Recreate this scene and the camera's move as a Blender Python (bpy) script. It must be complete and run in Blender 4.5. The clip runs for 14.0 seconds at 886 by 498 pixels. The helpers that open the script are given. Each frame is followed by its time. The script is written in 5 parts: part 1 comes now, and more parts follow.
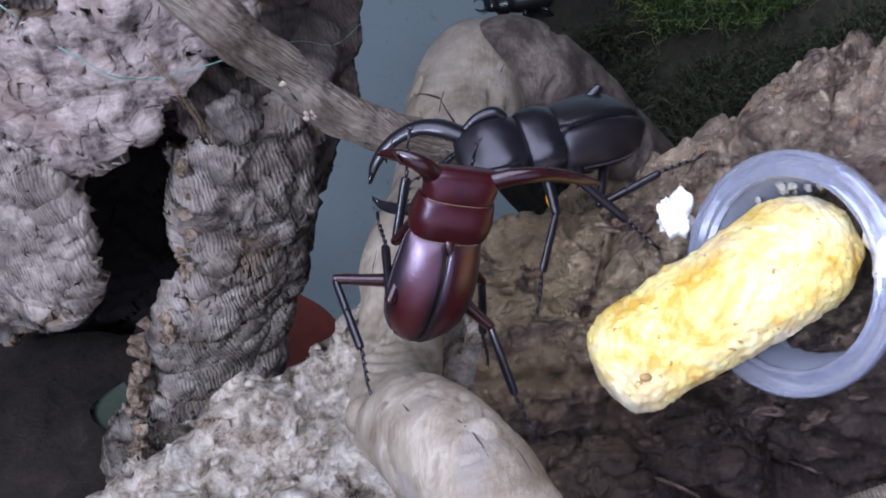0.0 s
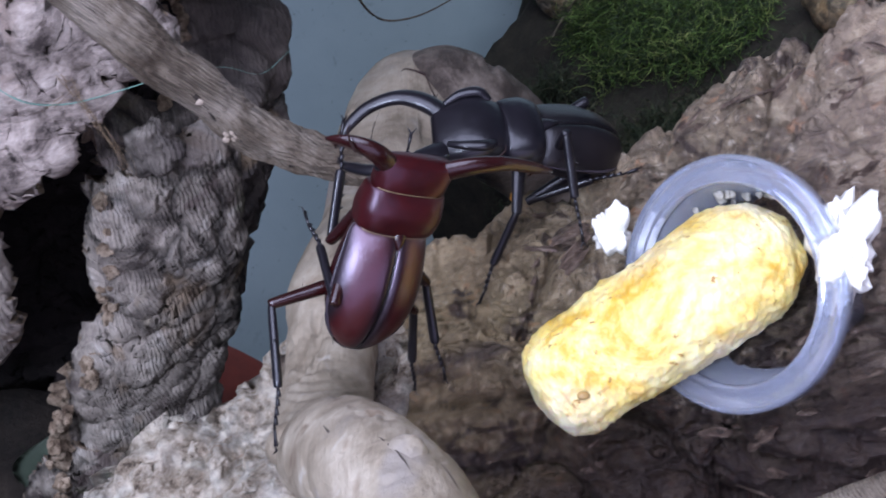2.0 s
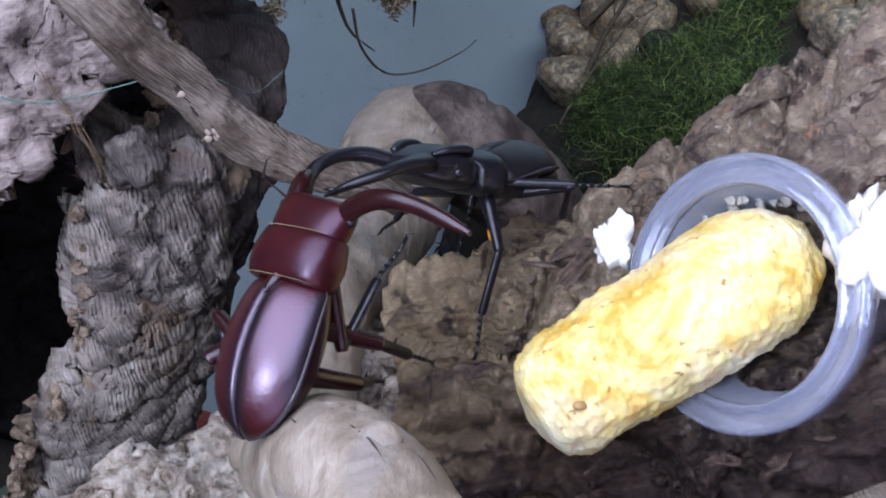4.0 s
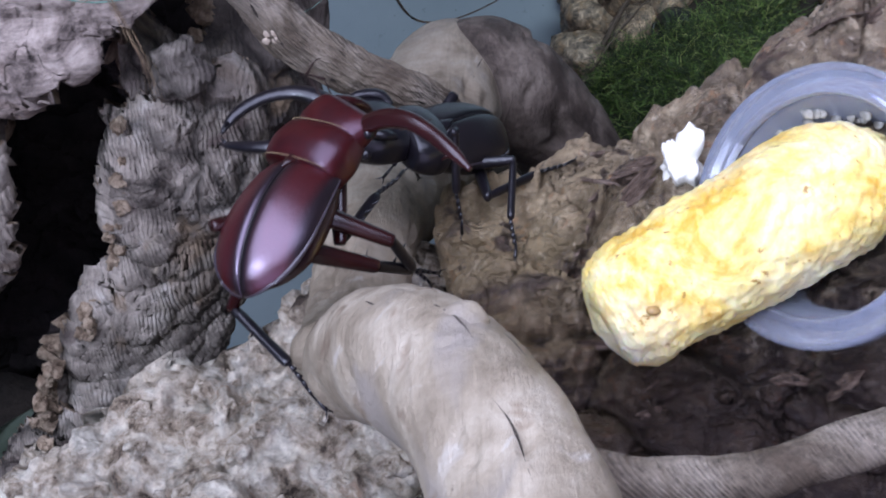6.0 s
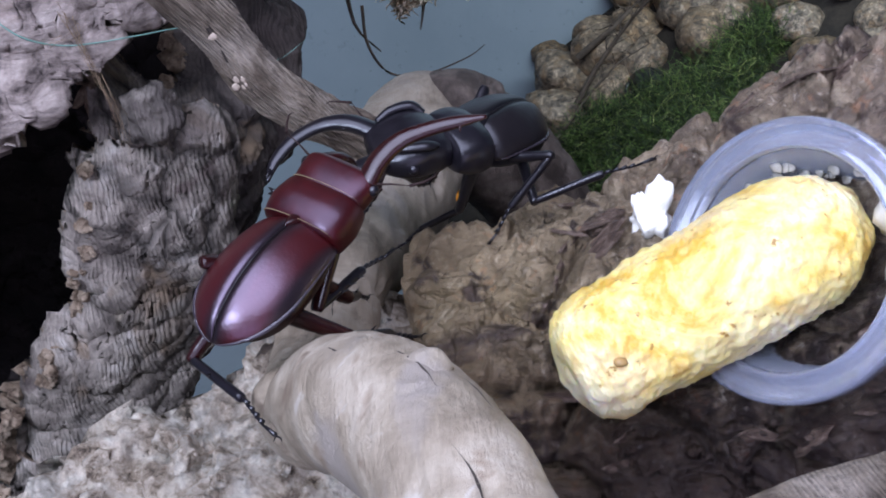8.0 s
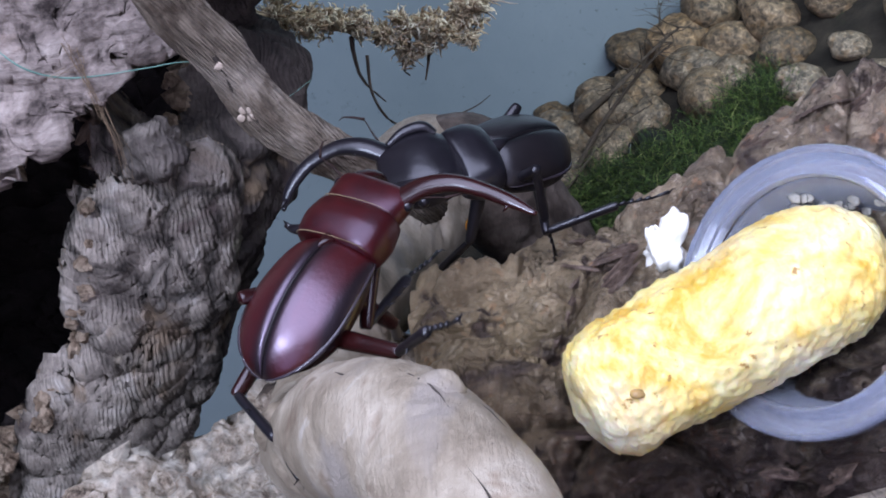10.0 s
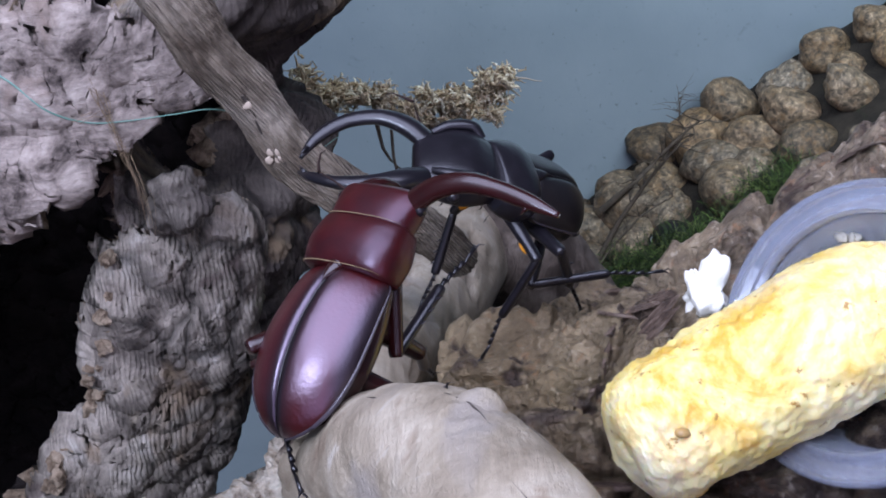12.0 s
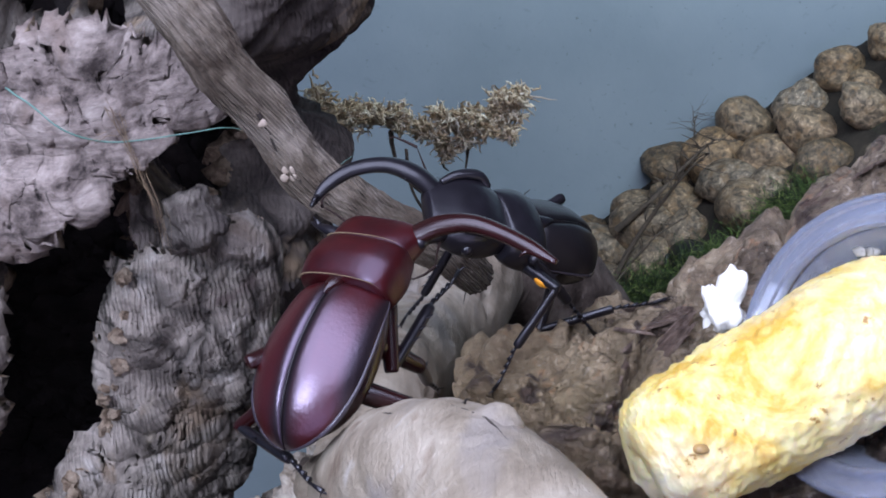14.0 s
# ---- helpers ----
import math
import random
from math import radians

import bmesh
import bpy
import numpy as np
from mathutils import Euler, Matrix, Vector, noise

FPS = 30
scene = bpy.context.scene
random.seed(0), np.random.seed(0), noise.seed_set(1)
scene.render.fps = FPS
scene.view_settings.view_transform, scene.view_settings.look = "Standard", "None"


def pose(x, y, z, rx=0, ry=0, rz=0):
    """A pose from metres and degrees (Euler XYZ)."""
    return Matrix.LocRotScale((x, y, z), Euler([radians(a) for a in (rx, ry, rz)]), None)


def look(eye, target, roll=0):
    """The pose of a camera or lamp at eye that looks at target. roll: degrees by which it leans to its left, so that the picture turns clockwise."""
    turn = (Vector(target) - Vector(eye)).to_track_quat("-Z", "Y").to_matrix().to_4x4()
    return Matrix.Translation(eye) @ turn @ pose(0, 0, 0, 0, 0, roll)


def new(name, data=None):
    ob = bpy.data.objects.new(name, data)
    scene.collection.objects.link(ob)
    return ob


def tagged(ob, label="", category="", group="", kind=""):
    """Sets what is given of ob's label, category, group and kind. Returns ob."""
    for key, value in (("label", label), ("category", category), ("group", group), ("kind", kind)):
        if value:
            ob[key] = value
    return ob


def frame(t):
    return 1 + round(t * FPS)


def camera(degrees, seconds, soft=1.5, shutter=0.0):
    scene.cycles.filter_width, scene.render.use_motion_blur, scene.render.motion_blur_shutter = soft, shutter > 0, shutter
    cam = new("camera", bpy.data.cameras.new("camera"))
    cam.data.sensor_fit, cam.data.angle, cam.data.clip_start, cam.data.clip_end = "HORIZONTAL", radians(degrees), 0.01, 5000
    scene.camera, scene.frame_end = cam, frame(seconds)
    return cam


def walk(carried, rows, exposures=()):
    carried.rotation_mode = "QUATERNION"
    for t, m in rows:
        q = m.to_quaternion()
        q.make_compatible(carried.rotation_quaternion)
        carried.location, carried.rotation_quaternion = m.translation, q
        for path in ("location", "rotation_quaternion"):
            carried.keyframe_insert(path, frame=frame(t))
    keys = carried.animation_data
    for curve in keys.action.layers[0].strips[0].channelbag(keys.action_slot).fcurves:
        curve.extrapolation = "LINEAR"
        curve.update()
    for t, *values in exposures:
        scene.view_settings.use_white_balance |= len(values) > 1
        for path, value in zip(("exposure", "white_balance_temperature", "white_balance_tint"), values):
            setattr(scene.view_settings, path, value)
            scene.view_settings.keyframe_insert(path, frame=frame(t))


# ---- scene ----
cam = camera(40.2, 14.0, 1.8, 0.5)
PATH = [
    (0, (0.01435, -0.20889, 0.23676), (-0.00235, -0.03385, -0.00631), -8.656),
    (0.5, (0.02018, -0.20788, 0.23986), (-0.00068, -0.03178, -0.00212), -10.835),
    (1, (0.01951, -0.20880, 0.23669), (0.00214, -0.02691, -0.00124), -9.971),
    (1.5, (0.01828, -0.21113, 0.22734), (0.00712, -0.02585, -0.00835), -8.242),
    (2, (0.01861, -0.21047, 0.21988), (0.01443, -0.02168, -0.01323), -6.497),
    (2.2, (0.01977, -0.21058, 0.21763), (0.01791, -0.01899, -0.01321), -6.116),
    (4.3, (0.01963, -0.21648, 0.19125), (0.01668, -0.00639, -0.02288), -3.997),
    (4.5, (0.01651, -0.21745, 0.19103), (0.01394, -0.00996, -0.02563), -3.851),
    (5, (0.01327, -0.21863, 0.18965), (0.00902, -0.01194, -0.02775), -3.930),
    (5.5, (0.00836, -0.22067, 0.18348), (0.00555, -0.01360, -0.03358), -2.826),
    (6, (0.00478, -0.22227, 0.17826), (0.00447, -0.01406, -0.03772), -1.565),
    (6.5, (0.00201, -0.22356, 0.17539), (-0.00148, -0.01864, -0.04369), -1.773),
    (7, (0.00403, -0.22228, 0.17460), (0.00258, -0.01337, -0.04071), -1.209),
    (7.5, (0.00734, -0.22127, 0.17654), (0.01726, -0.00412, -0.03022), 1.132),
    (8, (0.00597, -0.22185, 0.17564), (0.01238, -0.00381, -0.03031), 0.531),
    (8.2, (0.00677, -0.22255, 0.17774), (0.01228, -0.00381, -0.02751), 0.381),
    (10.3, (0.00408, -0.22185, 0.16557), (0.01071, 0.00805, -0.02706), 0.803),
    (10.5, (0.00396, -0.22201, 0.16490), (0.01002, 0.00812, -0.02746), 0.650),
    (11, (0.00310, -0.22269, 0.15743), (0.00743, 0.01358, -0.02739), 0.474),
    (11.5, (0.00153, -0.22328, 0.15301), (0.00446, 0.02049, -0.02182), 0.665),
    (12, (0.00151, -0.22342, 0.15289), (0.00426, 0.02214, -0.01944), 0.664),
    (12.5, (0.00146, -0.22328, 0.15301), (0.00216, 0.02365, -0.01734), 0.354),
    (13, (0.00136, -0.22331, 0.15288), (0.00030, 0.02525, -0.01509), 0.177),
    (13.5, (0.00159, -0.22306, 0.15270), (-0.00109, 0.02559, -0.01512), -0.233),
    (14, (0.00143, -0.22344, 0.15181), (0.00045, 0.02515, -0.01613), -0.062),
]
walk(cam, [(t, look(eye, target, roll)) for t, eye, target, roll in PATH])

# ---------------------------------------------------------------- light
world = bpy.data.worlds.new("room")
scene.world = world
world.use_nodes = True
world.node_tree.nodes["Background"].inputs[0].default_value = (0.72, 0.78, 1.0, 1)
world.node_tree.nodes["Background"].inputs[1].default_value = 0.06


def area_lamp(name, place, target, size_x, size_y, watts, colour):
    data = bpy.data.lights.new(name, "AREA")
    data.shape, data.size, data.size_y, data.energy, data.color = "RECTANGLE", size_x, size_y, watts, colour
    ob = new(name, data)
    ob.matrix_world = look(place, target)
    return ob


area_lamp("tank_lamp", (-0.06, -0.14, 0.42), (-0.03, -0.09, 0.0), 0.52, 0.38, 4.75, (0.65, 0.69, 1.0))
area_lamp("room_lamp", (-0.26, -0.46, 0.46), (0.03, -0.06, 0.01), 0.16, 0.16, 4.6, (0.63, 0.72, 1.0))
area_lamp("room_window", (0.10, -0.78, 0.17), (0.0, -0.04, 0.02), 0.84, 0.52, 2.8, (0.64, 0.60, 1.0))
# added fill, no fixture of the tank: only brightens the back wall
area_lamp("wall_fill", (0.24, 0.28, 0.18), (0.20, 0.63, -0.02), 0.45, 0.10, 4.2, (0.72, 0.88, 1.0))
scene.view_settings.exposure = 0.0


# ---------------------------------------------------------------- materials
def node_mat(name):
    m = bpy.data.materials.new(name)
    m.use_nodes = True
    nt = m.node_tree
    return m, nt, nt.nodes["Principled BSDF"]


def coords(nt, stretch=(1, 1, 1), turn=None):
    tc = nt.nodes.new("ShaderNodeTexCoord")
    mp = nt.nodes.new("ShaderNodeMapping")
    mp.inputs["Scale"].default_value = stretch
    if turn:
        mp.vector_type = "TEXTURE"
        mp.inputs["Scale"].default_value = [1 / c for c in stretch]
        mp.inputs["Rotation"].default_value = turn
    nt.links.new(tc.outputs["Object"], mp.inputs[0])
    return mp.outputs[0]


def noise_tex(nt, vec, scale, detail=6.0, rough=0.6, warp=0.0):
    n = nt.nodes.new("ShaderNodeTexNoise")
    n.inputs["Scale"].default_value, n.inputs["Detail"].default_value = scale, detail
    n.inputs["Roughness"].default_value, n.inputs["Distortion"].default_value = rough, warp
    nt.links.new(vec, n.inputs["Vector"])
    return n.outputs["Fac"]


def ramp(nt, fac, stops):
    r = nt.nodes.new("ShaderNodeValToRGB")
    els = r.color_ramp.elements
    while len(els) < len(stops):
        els.new(0.5)
    for e, (p, c) in zip(els, stops):
        e.position, e.color = p, (*c, 1)
    nt.links.new(fac, r.inputs[0])
    return r.outputs[0]


def mix(nt, fac, a, b, mode="MIX"):
    m = nt.nodes.new("ShaderNodeMix")
    m.data_type, m.blend_type = "RGBA", mode
    if isinstance(fac, float):
        m.inputs[0].default_value = fac
    else:
        nt.links.new(fac, m.inputs[0])
    for s, v in ((6, a), (7, b)):
        if isinstance(v, tuple):
            m.inputs[s].default_value = (*v, 1)
        else:
            nt.links.new(v, m.inputs[s])
    return m.outputs[2]


def bump(nt, height, strength, distance, onto=None):
    b = nt.nodes.new("ShaderNodeBump")
    b.inputs["Strength"].default_value, b.inputs["Distance"].default_value = strength, distance
    nt.links.new(height, b.inputs["Height"])
    if onto is not None:
        nt.links.new(onto, b.inputs["Normal"])
    return b.outputs[0]


def bw(*v):
    return [(p, (c, c, c)) for p, c in v]


def bark_mat(name, stops, patch, patch_at, grain=(1, 1, 1), scale=90.0, rough=0.85, fine=(0.9, 0.0012), grain_scale=420.0, streak=0.5, lump=0.0026, crack=None, slits=(0.30, 0.345, 130.0), chips=None, turn=None):
    """Wood and bark: a base ramp, patches of another colour, streaks along the grain and two sizes of relief."""
    m, nt, p = node_mat(name)
    v = coords(nt)
    g = coords(nt, grain, turn)
    base = ramp(nt, noise_tex(nt, v, scale, 8, 0.68, 0.4), stops)
    mask = ramp(nt, noise_tex(nt, v, scale * 0.45, 5, 0.6, 0.8), bw((patch_at, 0), (patch_at + 0.12, 1)))
    col = mix(nt, mask, base, patch)
    fine_n = noise_tex(nt, g, grain_scale, 7, 0.7, 0.3)
    col = mix(nt, streak, col, ramp(nt, fine_n, bw((0.3, 0.25), (0.5, 0.75), (0.7, 1.0))), "MULTIPLY")
    if crack:
        slit = ramp(nt, noise_tex(nt, coords(nt, crack), slits[2], 3, 0.55, 0.5), bw((slits[0], 1), (slits[1], 0)))
        col = mix(nt, slit, col, (0.05, 0.035, 0.025))
    nt.links.new(col, p.inputs["Base Color"])
    p.inputs["Roughness"].default_value = rough
    p.inputs["Specular IOR Level"].default_value = 0.3
    n1 = bump(nt, noise_tex(nt, v, scale * 2.2, 8, 0.7), 0.8, lump)
    if chips:
        stretch, size, width, tint, deep = chips
        off = nt.nodes.new("ShaderNodeVectorMath")
        off.operation = "MULTIPLY_ADD"
        wob = nt.nodes.new("ShaderNodeTexNoise")
        wob.inputs["Scale"].default_value, wob.inputs["Detail"].default_value = size * 0.8, 4
        nt.links.new(v, wob.inputs["Vector"])
        nt.links.new(wob.outputs["Color"], off.inputs[0])
        off.inputs[1].default_value = (0.9 / size,) * 3
        nt.links.new(coords(nt, stretch), off.inputs[2])
        vor = nt.nodes.new("ShaderNodeTexVoronoi")
        vor.feature = "DISTANCE_TO_EDGE"
        vor.inputs["Scale"].default_value = size
        nt.links.new(off.outputs[0], vor.inputs["Vector"])
        line = ramp(nt, vor.outputs["Distance"], bw((0.0, 0.0), (width, 1.0)))
        part_mask = ramp(nt, noise_tex(nt, v, size * 0.25, 3, 0.5), bw((0.40, 0.0), (0.56, 1.0)))
        dark = mix(nt, part_mask, (1.0, 1.0, 1.0), line)
        col = mix(nt, tint, col, dark, "MULTIPLY")
        nt.links.new(col, p.inputs["Base Color"])
        n1 = bump(nt, dark, deep, 0.0015, onto=n1)
    nt.links.new(bump(nt, fine_n, *fine, onto=n1), p.inputs["Normal"])
    return m


def bands(m, colour, stretch, scale, at):
    """Long stains of another colour that run with the grain."""
    nt = m.node_tree
    p = nt.nodes["Principled BSDF"]
    was = p.inputs["Base Color"].links[0].from_socket
    mask = ramp(nt, noise_tex(nt, coords(nt, stretch, (0, -0.46, 0)), scale, 5, 0.6, 0.6), bw((at, 0), (at + 0.10, 0.85)))
    nt.links.new(mix(nt, mask, was, colour), p.inputs["Base Color"])


def growth_lines(m, period, deep, dark, warp, lean=(1.0, 0.0, 0.12)):
    """Fine wavy ribs across a bark surface: relief, and a darker tone in the grooves."""
    nt = m.node_tree
    p = nt.nodes["Principled BSDF"]
    v = coords(nt)
    off = nt.nodes.new("ShaderNodeVectorMath")
    off.operation = "MULTIPLY_ADD"
    wob = nt.nodes.new("ShaderNodeTexNoise")
    wob.inputs["Scale"].default_value, wob.inputs["Detail"].default_value = 48.0, 6
    nt.links.new(v, wob.inputs["Vector"])
    nt.links.new(wob.outputs["Color"], off.inputs[0])
    off.inputs[1].default_value = (warp,) * 3
    nt.links.new(v, off.inputs[2])
    dot = nt.nodes.new("ShaderNodeVectorMath")
    dot.operation = "DOT_PRODUCT"
    nt.links.new(off.outputs[0], dot.inputs[0])
    dot.inputs[1].default_value = [2 * math.pi / period * c for c in lean]
    wave = nt.nodes.new("ShaderNodeMath")
    wave.operation = "SINE"
    nt.links.new(dot.outputs["Value"], wave.inputs[0])
    line = nt.nodes.new("ShaderNodeMapRange")
    line.inputs[1].default_value, line.inputs[2].default_value = -1.0, 0.6
    nt.links.new(wave.outputs[0], line.inputs[0])
    where = ramp(nt, noise_tex(nt, v, 55, 5, 0.65), bw((0.40, 0.0), (0.60, 1.0)))
    ribs = mix(nt, where, (0.8, 0.8, 0.8), line.outputs[0])
    was = p.inputs["Base Color"].links[0].from_socket
    nt.links.new(mix(nt, dark, was, ribs, "MULTIPLY"), p.inputs["Base Color"])
    onto = p.inputs["Normal"].links[0].from_socket
    nt.links.new(bump(nt, ribs, 0.9, deep, onto=onto), p.inputs["Normal"])


def plain_mat(name, colour, rough=0.5, vary=0.2, scale=300.0, relief=0.0, metal=0.0, spec=0.5, coat=0.0):
    m, nt, p = node_mat(name)
    v = coords(nt)
    n = noise_tex(nt, v, scale, 5, 0.6)
    lo, hi = tuple(c * (1 - vary) for c in colour), tuple(min(1, c * (1 + vary)) for c in colour)
    nt.links.new(ramp(nt, n, [(0.3, lo), (0.7, hi)]), p.inputs["Base Color"])
    p.inputs["Roughness"].default_value, p.inputs["Metallic"].default_value = rough, metal
    p.inputs["Specular IOR Level"].default_value, p.inputs["Coat Weight"].default_value = spec, coat
    if relief:
        nt.links.new(bump(nt, n, 0.6, relief), p.inputs["Normal"])
    return m


def tuft_mat(name, stops, rough=0.7):
    m, nt, p = node_mat(name)
    geo = nt.nodes.new("ShaderNodeNewGeometry")
    nt.links.new(ramp(nt, geo.outputs["Random Per Island"], stops), p.inputs["Base Color"])
    p.inputs["Roughness"].default_value = rough
    return m


def flecks(m, colour, scale, at):
    """Adds small flecks of another colour to a bark material."""
    nt = m.node_tree
    p = nt.nodes["Principled BSDF"]
    was = p.inputs["Base Color"].links[0].from_socket
    mask = ramp(nt, noise_tex(nt, coords(nt), scale, 4, 0.6, 0.7), bw((at, 0), (at + 0.08, 0.85)))
    nt.links.new(mix(nt, mask, was, colour), p.inputs["Base Color"])


def zone(m, colour, x0, x1, axis=0, share=0.75, keep=0.8, ragged=0.05):
    """Another colour from x1 down to x0 (or up, where x0 is larger), with a ragged border."""
    nt = m.node_tree
    p = nt.nodes["Principled BSDF"]
    was = p.inputs["Base Color"].links[0].from_socket
    v = coords(nt)
    sep = nt.nodes.new("ShaderNodeSeparateXYZ")
    nt.links.new(v, sep.inputs[0])
    add = nt.nodes.new("ShaderNodeMath")
    add.operation = "MULTIPLY_ADD"
    nt.links.new(noise_tex(nt, v, 90, 5, 0.7), add.inputs[0])
    add.inputs[1].default_value = -ragged
    nt.links.new(sep.outputs[axis], add.inputs[2])
    mr = nt.nodes.new("ShaderNodeMapRange")
    mr.inputs[1].default_value, mr.inputs[2].default_value, mr.inputs[3].default_value, mr.inputs[4].default_value = x0 - ragged / 2, x1 - ragged / 2, share, 0.0
    nt.links.new(add.outputs[0], mr.inputs[0])
    nt.links.new(mix(nt, mr.outputs[0], was, mix(nt, keep, colour, was, "SOFT_LIGHT")), p.inputs["Base Color"])


CORK = bark_mat("cork", [(0.30, (0.030, 0.024, 0.020)), (0.44, (0.140, 0.118, 0.096)), (0.54, (0.25, 0.215, 0.177)), (0.68, (0.37, 0.325, 0.265))],
                (0.30, 0.24, 0.15), 0.60, (1, 1, 0.14), 70, streak=0.55, fine=(0.8, 0.0007), grain_scale=620, lump=0.0012, chips=((1, 1, 0.45), 75, 0.16, 0.75, 1.0))
CORK_PLATE = bark_mat("cork_plate", [(0.30, (0.055, 0.045, 0.037)), (0.44, (0.215, 0.180, 0.145)), (0.54, (0.365, 0.312, 0.252)), (0.68, (0.53, 0.475, 0.405))],
                      (0.34, 0.285, 0.20), 0.60, (1, 1, 0.10), 70, streak=0.6, fine=(0.8, 0.0007), grain_scale=720, lump=0.0012, chips=((1, 1, 0.55), 65, 0.12, 0.75, 1.0))
CORK_FLAKE = bark_mat("cork_flake", [(0.36, (0.060, 0.045, 0.038)), (0.45, (0.225, 0.180, 0.152)), (0.54, (0.39, 0.320, 0.272)), (0.68, (0.58, 0.49, 0.42))],
                      (0.27, 0.205, 0.165), 0.56, (0.5, 0.5, 1.6), 110, streak=0.7, fine=(1.0, 0.0009), grain_scale=380, lump=0.0012)
CORK_TORN = bark_mat("torn_cork", [(0.34, (0.08, 0.05, 0.035)), (0.45, (0.24, 0.17, 0.11)), (0.56, (0.42, 0.32, 0.22)), (0.72, (0.60, 0.49, 0.36))],
                     (0.22, 0.14, 0.09), 0.62, (1, 1, 1), 160, streak=0.6)
CORK_LIGHT = bark_mat("cork_light", [(0.36, (0.09, 0.065, 0.045)), (0.42, (0.38, 0.30, 0.21)), (0.49, (0.68, 0.58, 0.44)), (0.60, (0.86, 0.79, 0.64))],
                      (0.40, 0.29, 0.19), 0.66, (1, 1, 1), 120, streak=0.5, lump=0.0036, fine=(1.0, 0.0020), chips=((1, 1, 1), 210, 0.28, 0.45, 0.8))
LOG = bark_mat("wet_log", [(0.34, (0.018, 0.012, 0.010)), (0.43, (0.070, 0.046, 0.035)), (0.52, (0.245, 0.180, 0.115)), (0.66, (0.54, 0.44, 0.31))],
               (0.22, 0.185, 0.125), 0.62, (0.25, 1.4, 1.4), 170, rough=0.36, streak=0.9, lump=0.0028, chips=((0.3, 1, 1), 170, 0.22, 0.7, 1.0))
LOG_FLAKE = bark_mat("bark_flake", [(0.34, (0.035, 0.022, 0.017)), (0.46, (0.13, 0.085, 0.06)), (0.58, (0.28, 0.20, 0.15)), (0.72, (0.50, 0.41, 0.33))],
                     (0.30, 0.15, 0.07), 0.60, (0.3, 1, 1), 150, rough=0.45, streak=0.7)
DRIFT = bark_mat("driftwood", [(0.34, (0.18, 0.142, 0.096)), (0.5, (0.305, 0.252, 0.180)), (0.66, (0.43, 0.37, 0.28))],
                 (0.235, 0.205, 0.165), 0.55, (1.3, 0.10, 1.0), 70, rough=0.50, fine=(0.8, 0.0004), grain_scale=1000, streak=0.28, lump=0.0011)
flecks(DRIFT, (0.255, 0.222, 0.185), 24, 0.56)
flecks(DRIFT, (0.20, 0.145, 0.095), 70, 0.63)
flecks(DRIFT, (0.10, 0.072, 0.05), 420, 0.68)
flecks(DRIFT, (0.17, 0.125, 0.085), 95, 0.64)
flecks(DRIFT, (0.42, 0.375, 0.31), 130, 0.64)
TWIG = bark_mat("twig_wood", [(0.38, (0.12, 0.088, 0.06)), (0.5, (0.25, 0.20, 0.145)), (0.62, (0.40, 0.335, 0.26))],
                (0.33, 0.29, 0.25), 0.6, (1, 1, 0.05), 60, rough=0.7, fine=(1.0, 0.0012), grain_scale=900, streak=0.9, lump=0.0006, turn=(0, -0.67, 0))
# darker copy of the driftwood, with the rear limb's shade in its colour
DRIFT_SHADED = bark_mat("shaded_driftwood", [(0.38, (0.055, 0.040, 0.030)), (0.5, (0.135, 0.104, 0.080)), (0.64, (0.23, 0.185, 0.145))],
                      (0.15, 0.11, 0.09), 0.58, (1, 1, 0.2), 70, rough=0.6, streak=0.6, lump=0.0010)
flecks(LOG, (0.26, 0.11, 0.045), 210, 0.60)
flecks(LOG, (0.42, 0.35, 0.27), 150, 0.62)
flecks(LOG, (0.028, 0.018, 0.016), 640, 0.58)
flecks(LOG, (0.50, 0.43, 0.34), 520, 0.60)
zone(LOG, (0.52, 0.44, 0.30), 0.020, 0.060, 0, 0.65, 0.85)
zone(LOG, (0.56, 0.47, 0.39), 0.115, 0.075, 0, 0.80, 0.75)
zone(LOG, (0.46, 0.395, 0.31), -0.030, -0.058, 1, 0.5, 0.85, 0.03)
bands(LOG, (0.045, 0.030, 0.030), (0.16, 1.0, 1.0), 48, 0.53)
flecks(LOG, (0.040, 0.027, 0.024), 105, 0.58)
zone(LOG, (0.036, 0.023, 0.020), -0.094, -0.062, 1, 0.9, 0.5, 0.04)
# tube's right side darkened: its shade is put into the bark colour
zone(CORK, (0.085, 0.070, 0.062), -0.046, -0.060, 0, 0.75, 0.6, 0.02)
flecks(CORK, (0.040, 0.028, 0.025), 40, 0.57)
flecks(CORK_FLAKE, (0.06, 0.042, 0.04), 45, 0.62)
growth_lines(TWIG, 0.00062, 0.0004, 0.40, 0.0022, lean=(0.78, 0.35, 0.62))
growth_lines(CORK, 0.00115, 0.0003, 0.18, 0.0085)
growth_lines(CORK_PLATE, 0.00105, 0.0004, 0.22, 0.0080)
flecks(CORK_PLATE, (0.19, 0.135, 0.085), 34, 0.57)
flecks(CORK, (0.24, 0.175, 0.105), 30, 0.60)
flecks(CORK_PLATE, (0.20, 0.20, 0.12), 55, 0.64)
flecks(CORK_PLATE, (0.09, 0.065, 0.055), 60, 0.60)
flecks(CORK_LIGHT, (0.30, 0.20, 0.13), 170, 0.63)
flecks(CORK_LIGHT, (0.05, 0.035, 0.03), 240, 0.67)
SOIL = bark_mat("soil", [(0.3, (0.012, 0.010, 0.008)), (0.6, (0.04, 0.03, 0.022)), (0.8, (0.09, 0.07, 0.05))], (0.03, 0.04, 0.015), 0.6, scale=60)
